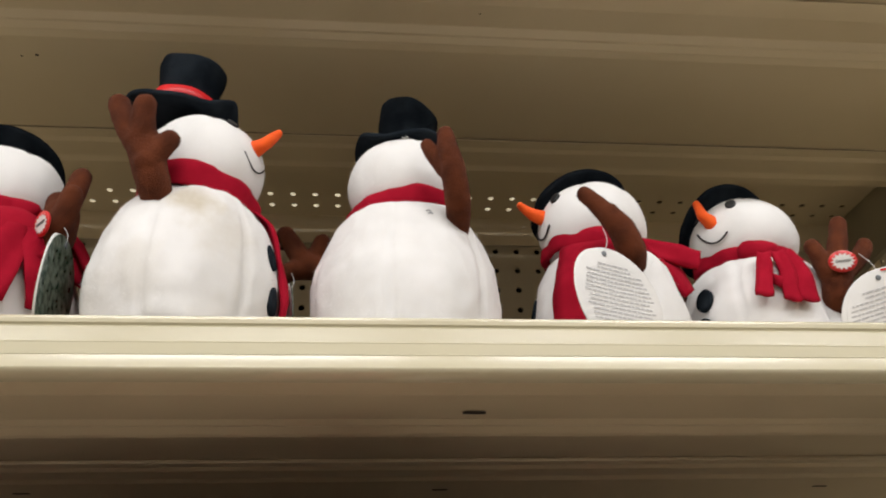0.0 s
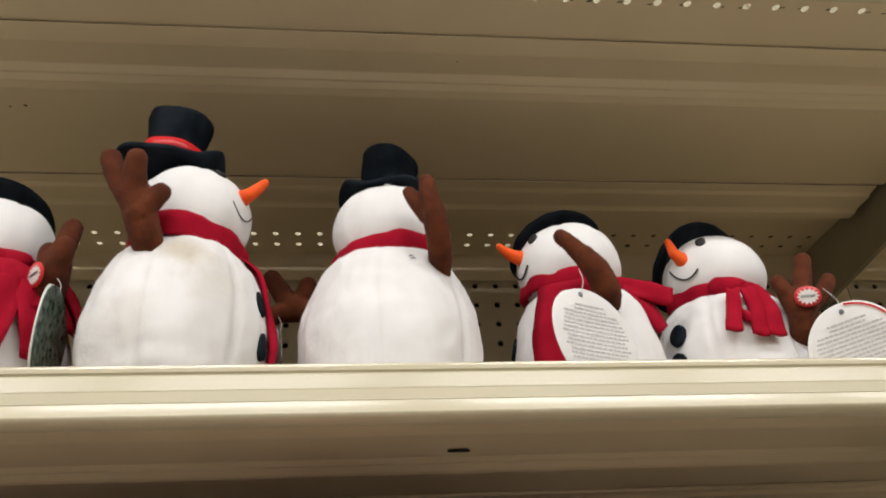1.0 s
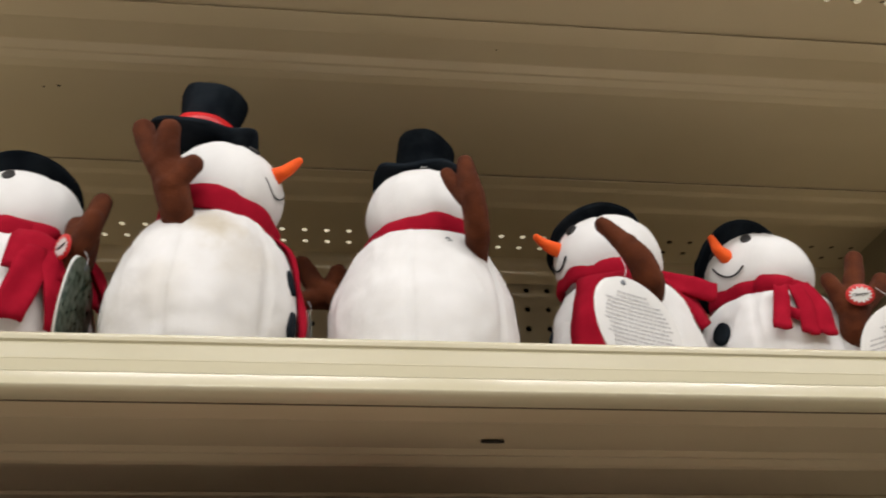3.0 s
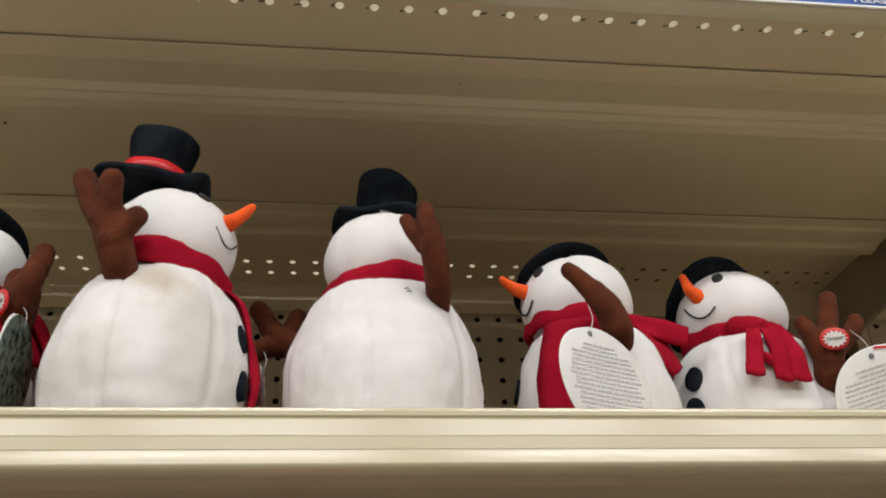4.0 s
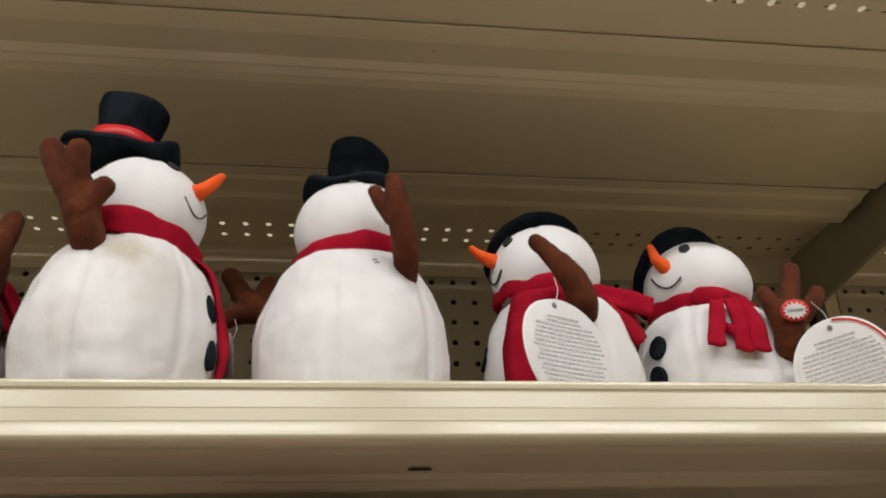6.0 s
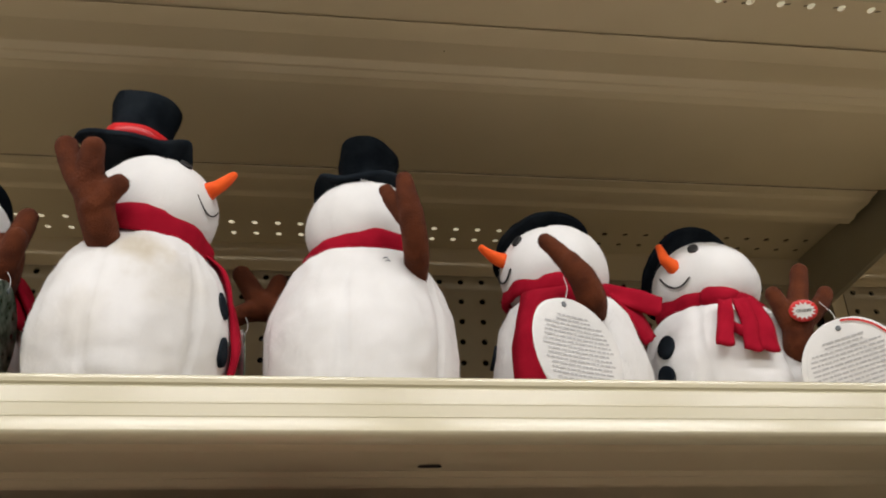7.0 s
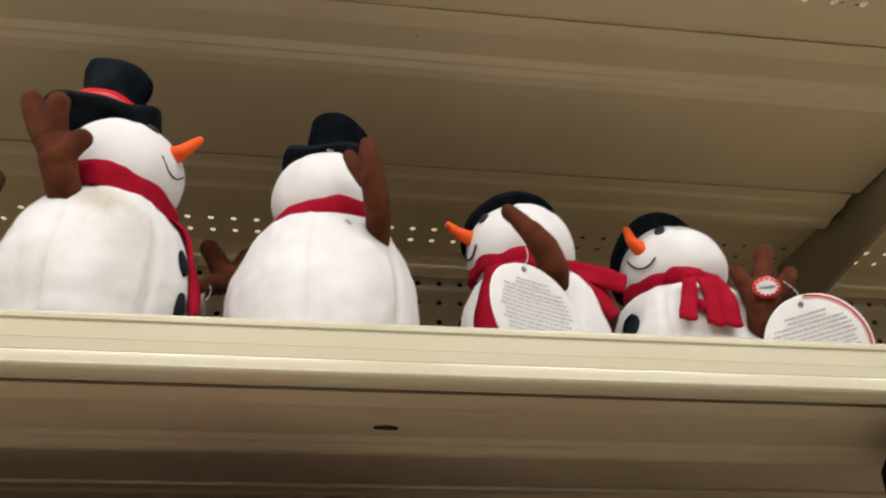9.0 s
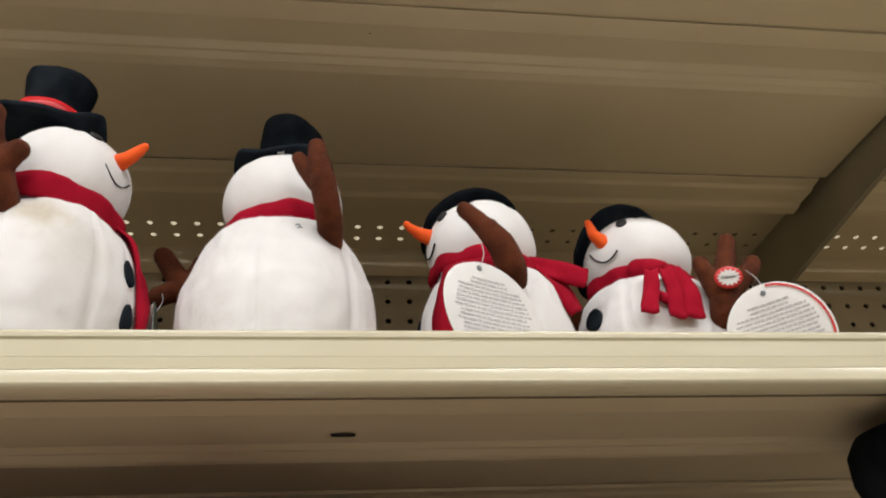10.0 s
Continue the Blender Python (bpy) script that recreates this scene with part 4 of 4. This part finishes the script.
# toy at the far end of the row, green-fronted tag seen edge on
t0 = Toy("plush_snowman", -0.286, 0.650, -106, "white plush snowman with red scarf and green paper tag", tall=0.97, seed=6.7, lean=(0.0, 0.0))
t0.scarf((0.05, 0.0, 1), 0.0170, 0.0390, 0.136)
t0.features(nose=(-11, 8), eyes=((13, 29), (-36, 29)), tip=(-3, 14, 0.016), buttons=(0.092, 0.062, 0.034))
t0.hat((-0.34, 0.52, 0.78), shift=(-0.003, 0, 0.002), brim=0.045, curl=0.0, crown=0.028, band=False)
t0.knot(t0.on_body(54, 0.136, 0.006), (0.015, 0.010, 0.010))
t0.drape((57, 56, 55), (0.139, 0.120, 0.090), (17, 21, 20), 0.006)
t0.drape((48, 48, 43), (0.112, 0.090, 0.053), (8, 8, 7.5), 0.007)
t0.drape((62, 63, 69), (0.112, 0.090, 0.053), (9, 8.5, 8), 0.007)
t0.drape((72, 82, 92), (0.136, 0.115, 0.085), (14, 14, 12), 0.004)
t0.drape((98, 106, 108), (0.128, 0.095, 0.05), (12, 12, 12), 0.010)
t0.arm([([(-0.240, 0.628, 1.395), (-0.231, 0.615, 1.412), (-0.229, 0.612, 1.428)], [0.010, 0.0118, 0.0115]),
        ([(-0.229, 0.612, 1.428), (-0.224, 0.613, 1.446), (-0.2215, 0.614, 1.459)], [0.0088, 0.0076, 0.0068]),
        ([(-0.232, 0.614, 1.424), (-0.236, 0.618, 1.436), (-0.237, 0.62, 1.443)], [0.0085, 0.0075, 0.0068]),
        ([(-0.227, 0.606, 1.418), (-0.221, 0.600, 1.430), (-0.2195, 0.598, 1.436)], [0.0085, 0.0075, 0.0068])])
t0.sticker((-0.2350, 0.5990, 1.4145), (-0.72, -0.66, -0.2), r=0.0105)
t0.tag((-0.2190, 0.597, 1.3680), (0.997, 0.03, -0.05), 0.031, 0.0350, up=(0.18, 0.0, 1), leaves=3, lines=0, string=(-0.224, 0.603, 1.416), front=GREEN, spread=-0.0008)

# unseen cartons, added to darken and redden the shelf underside over them
for cx, tall in ((-0.50, 0.20), (-0.265, 0.24), (-0.03, 0.23), (0.205, 0.17)):
    shade_carton = new("carton")
    shade_carton.location = (cx, 0.80, DECK - 0.372 + 0.0014)
    tagged(shade_carton, "unseen dark red carton added below to shade and tint the shelf", "carton", "cartons below")
    bm = bmesh.new()
    box(bm, -0.112, 0.112, -0.19, 0.19, 0, tall)
    bmesh.ops.bevel(bm, geom=bm.edges[:], offset=0.002, segments=1, affect="EDGES")
    part("box", bm, BOUNCE_RED, shade_carton, smooth=False)

# dark toy on the shelf below, its black hat just under the shelf
low = new("plush_toy")
low.location = (0.435, 0.588, DECK - 0.372 + 0.0014)
tagged(low, "black plush toy on the shelf below", "plush toy")
bm = bmesh.new()
seg = 40
prof = [(0.03, 0.0), (0.066, 0.004), (0.078, 0.06), (0.074, 0.14), (0.060, 0.2), (0.058, 0.27), (0.061, 0.306), (0.071, 0.314), (0.075, 0.326), (0.074, 0.343), (0.068, 0.352), (0.045, 0.356), (0.02, 0.357)]
rings = [[bm.verts.new((r * math.cos(2 * math.pi * k / seg), r * math.sin(2 * math.pi * k / seg), h)) for k in range(seg)] for r, h in prof]
for a, b in zip(rings, rings[1:]):
    for k in range(seg):
        bm.faces.new((a[k], a[(k + 1) % seg], b[(k + 1) % seg], b[k]))
bm.faces.new(list(reversed(rings[0])))
bm.faces.new(rings[-1])
wobble(bm, 0.002, 25, 2)
part("plush_body", bm, FELT, low)

# red plush toy on the shelf below, white bobble on its hat
red = new("plush_toy")
red.location = (-0.045, 0.622, DECK - 0.372 + 0.0014)
tagged(red, "red plush toy with white hat bobble on the shelf below", "plush toy")
bm = bmesh.new()
prof = [(0.03, 0.0), (0.055, 0.004), (0.066, 0.05), (0.062, 0.12), (0.050, 0.17), (0.052, 0.22), (0.050, 0.265), (0.043, 0.286), (0.028, 0.295), (0.012, 0.298)]
rings = [[bm.verts.new((r * math.cos(2 * math.pi * k / seg), r * math.sin(2 * math.pi * k / seg), h)) for k in range(seg)] for r, h in prof]
for a, b in zip(rings, rings[1:]):
    for k in range(seg):
        bm.faces.new((a[k], a[(k + 1) % seg], b[(k + 1) % seg], b[k]))
bm.faces.new(list(reversed(rings[0])))
bm.faces.new(rings[-1])
wobble(bm, 0.002, 30, 4)
part("plush_body", bm, RED, red)
bm = bmesh.new()
bmesh.ops.create_icosphere(bm, subdivisions=4, radius=0.018)
for v in bm.verts:
    v.co += Vector((0.062, 0.004, 0.279))
wobble(bm, 0.002, 120, 6)
fuzz(part("bobble", bm, FLEECE, red, "white fluffy bobble"), 6000, 0.004, 0.0002, PILE, 77)
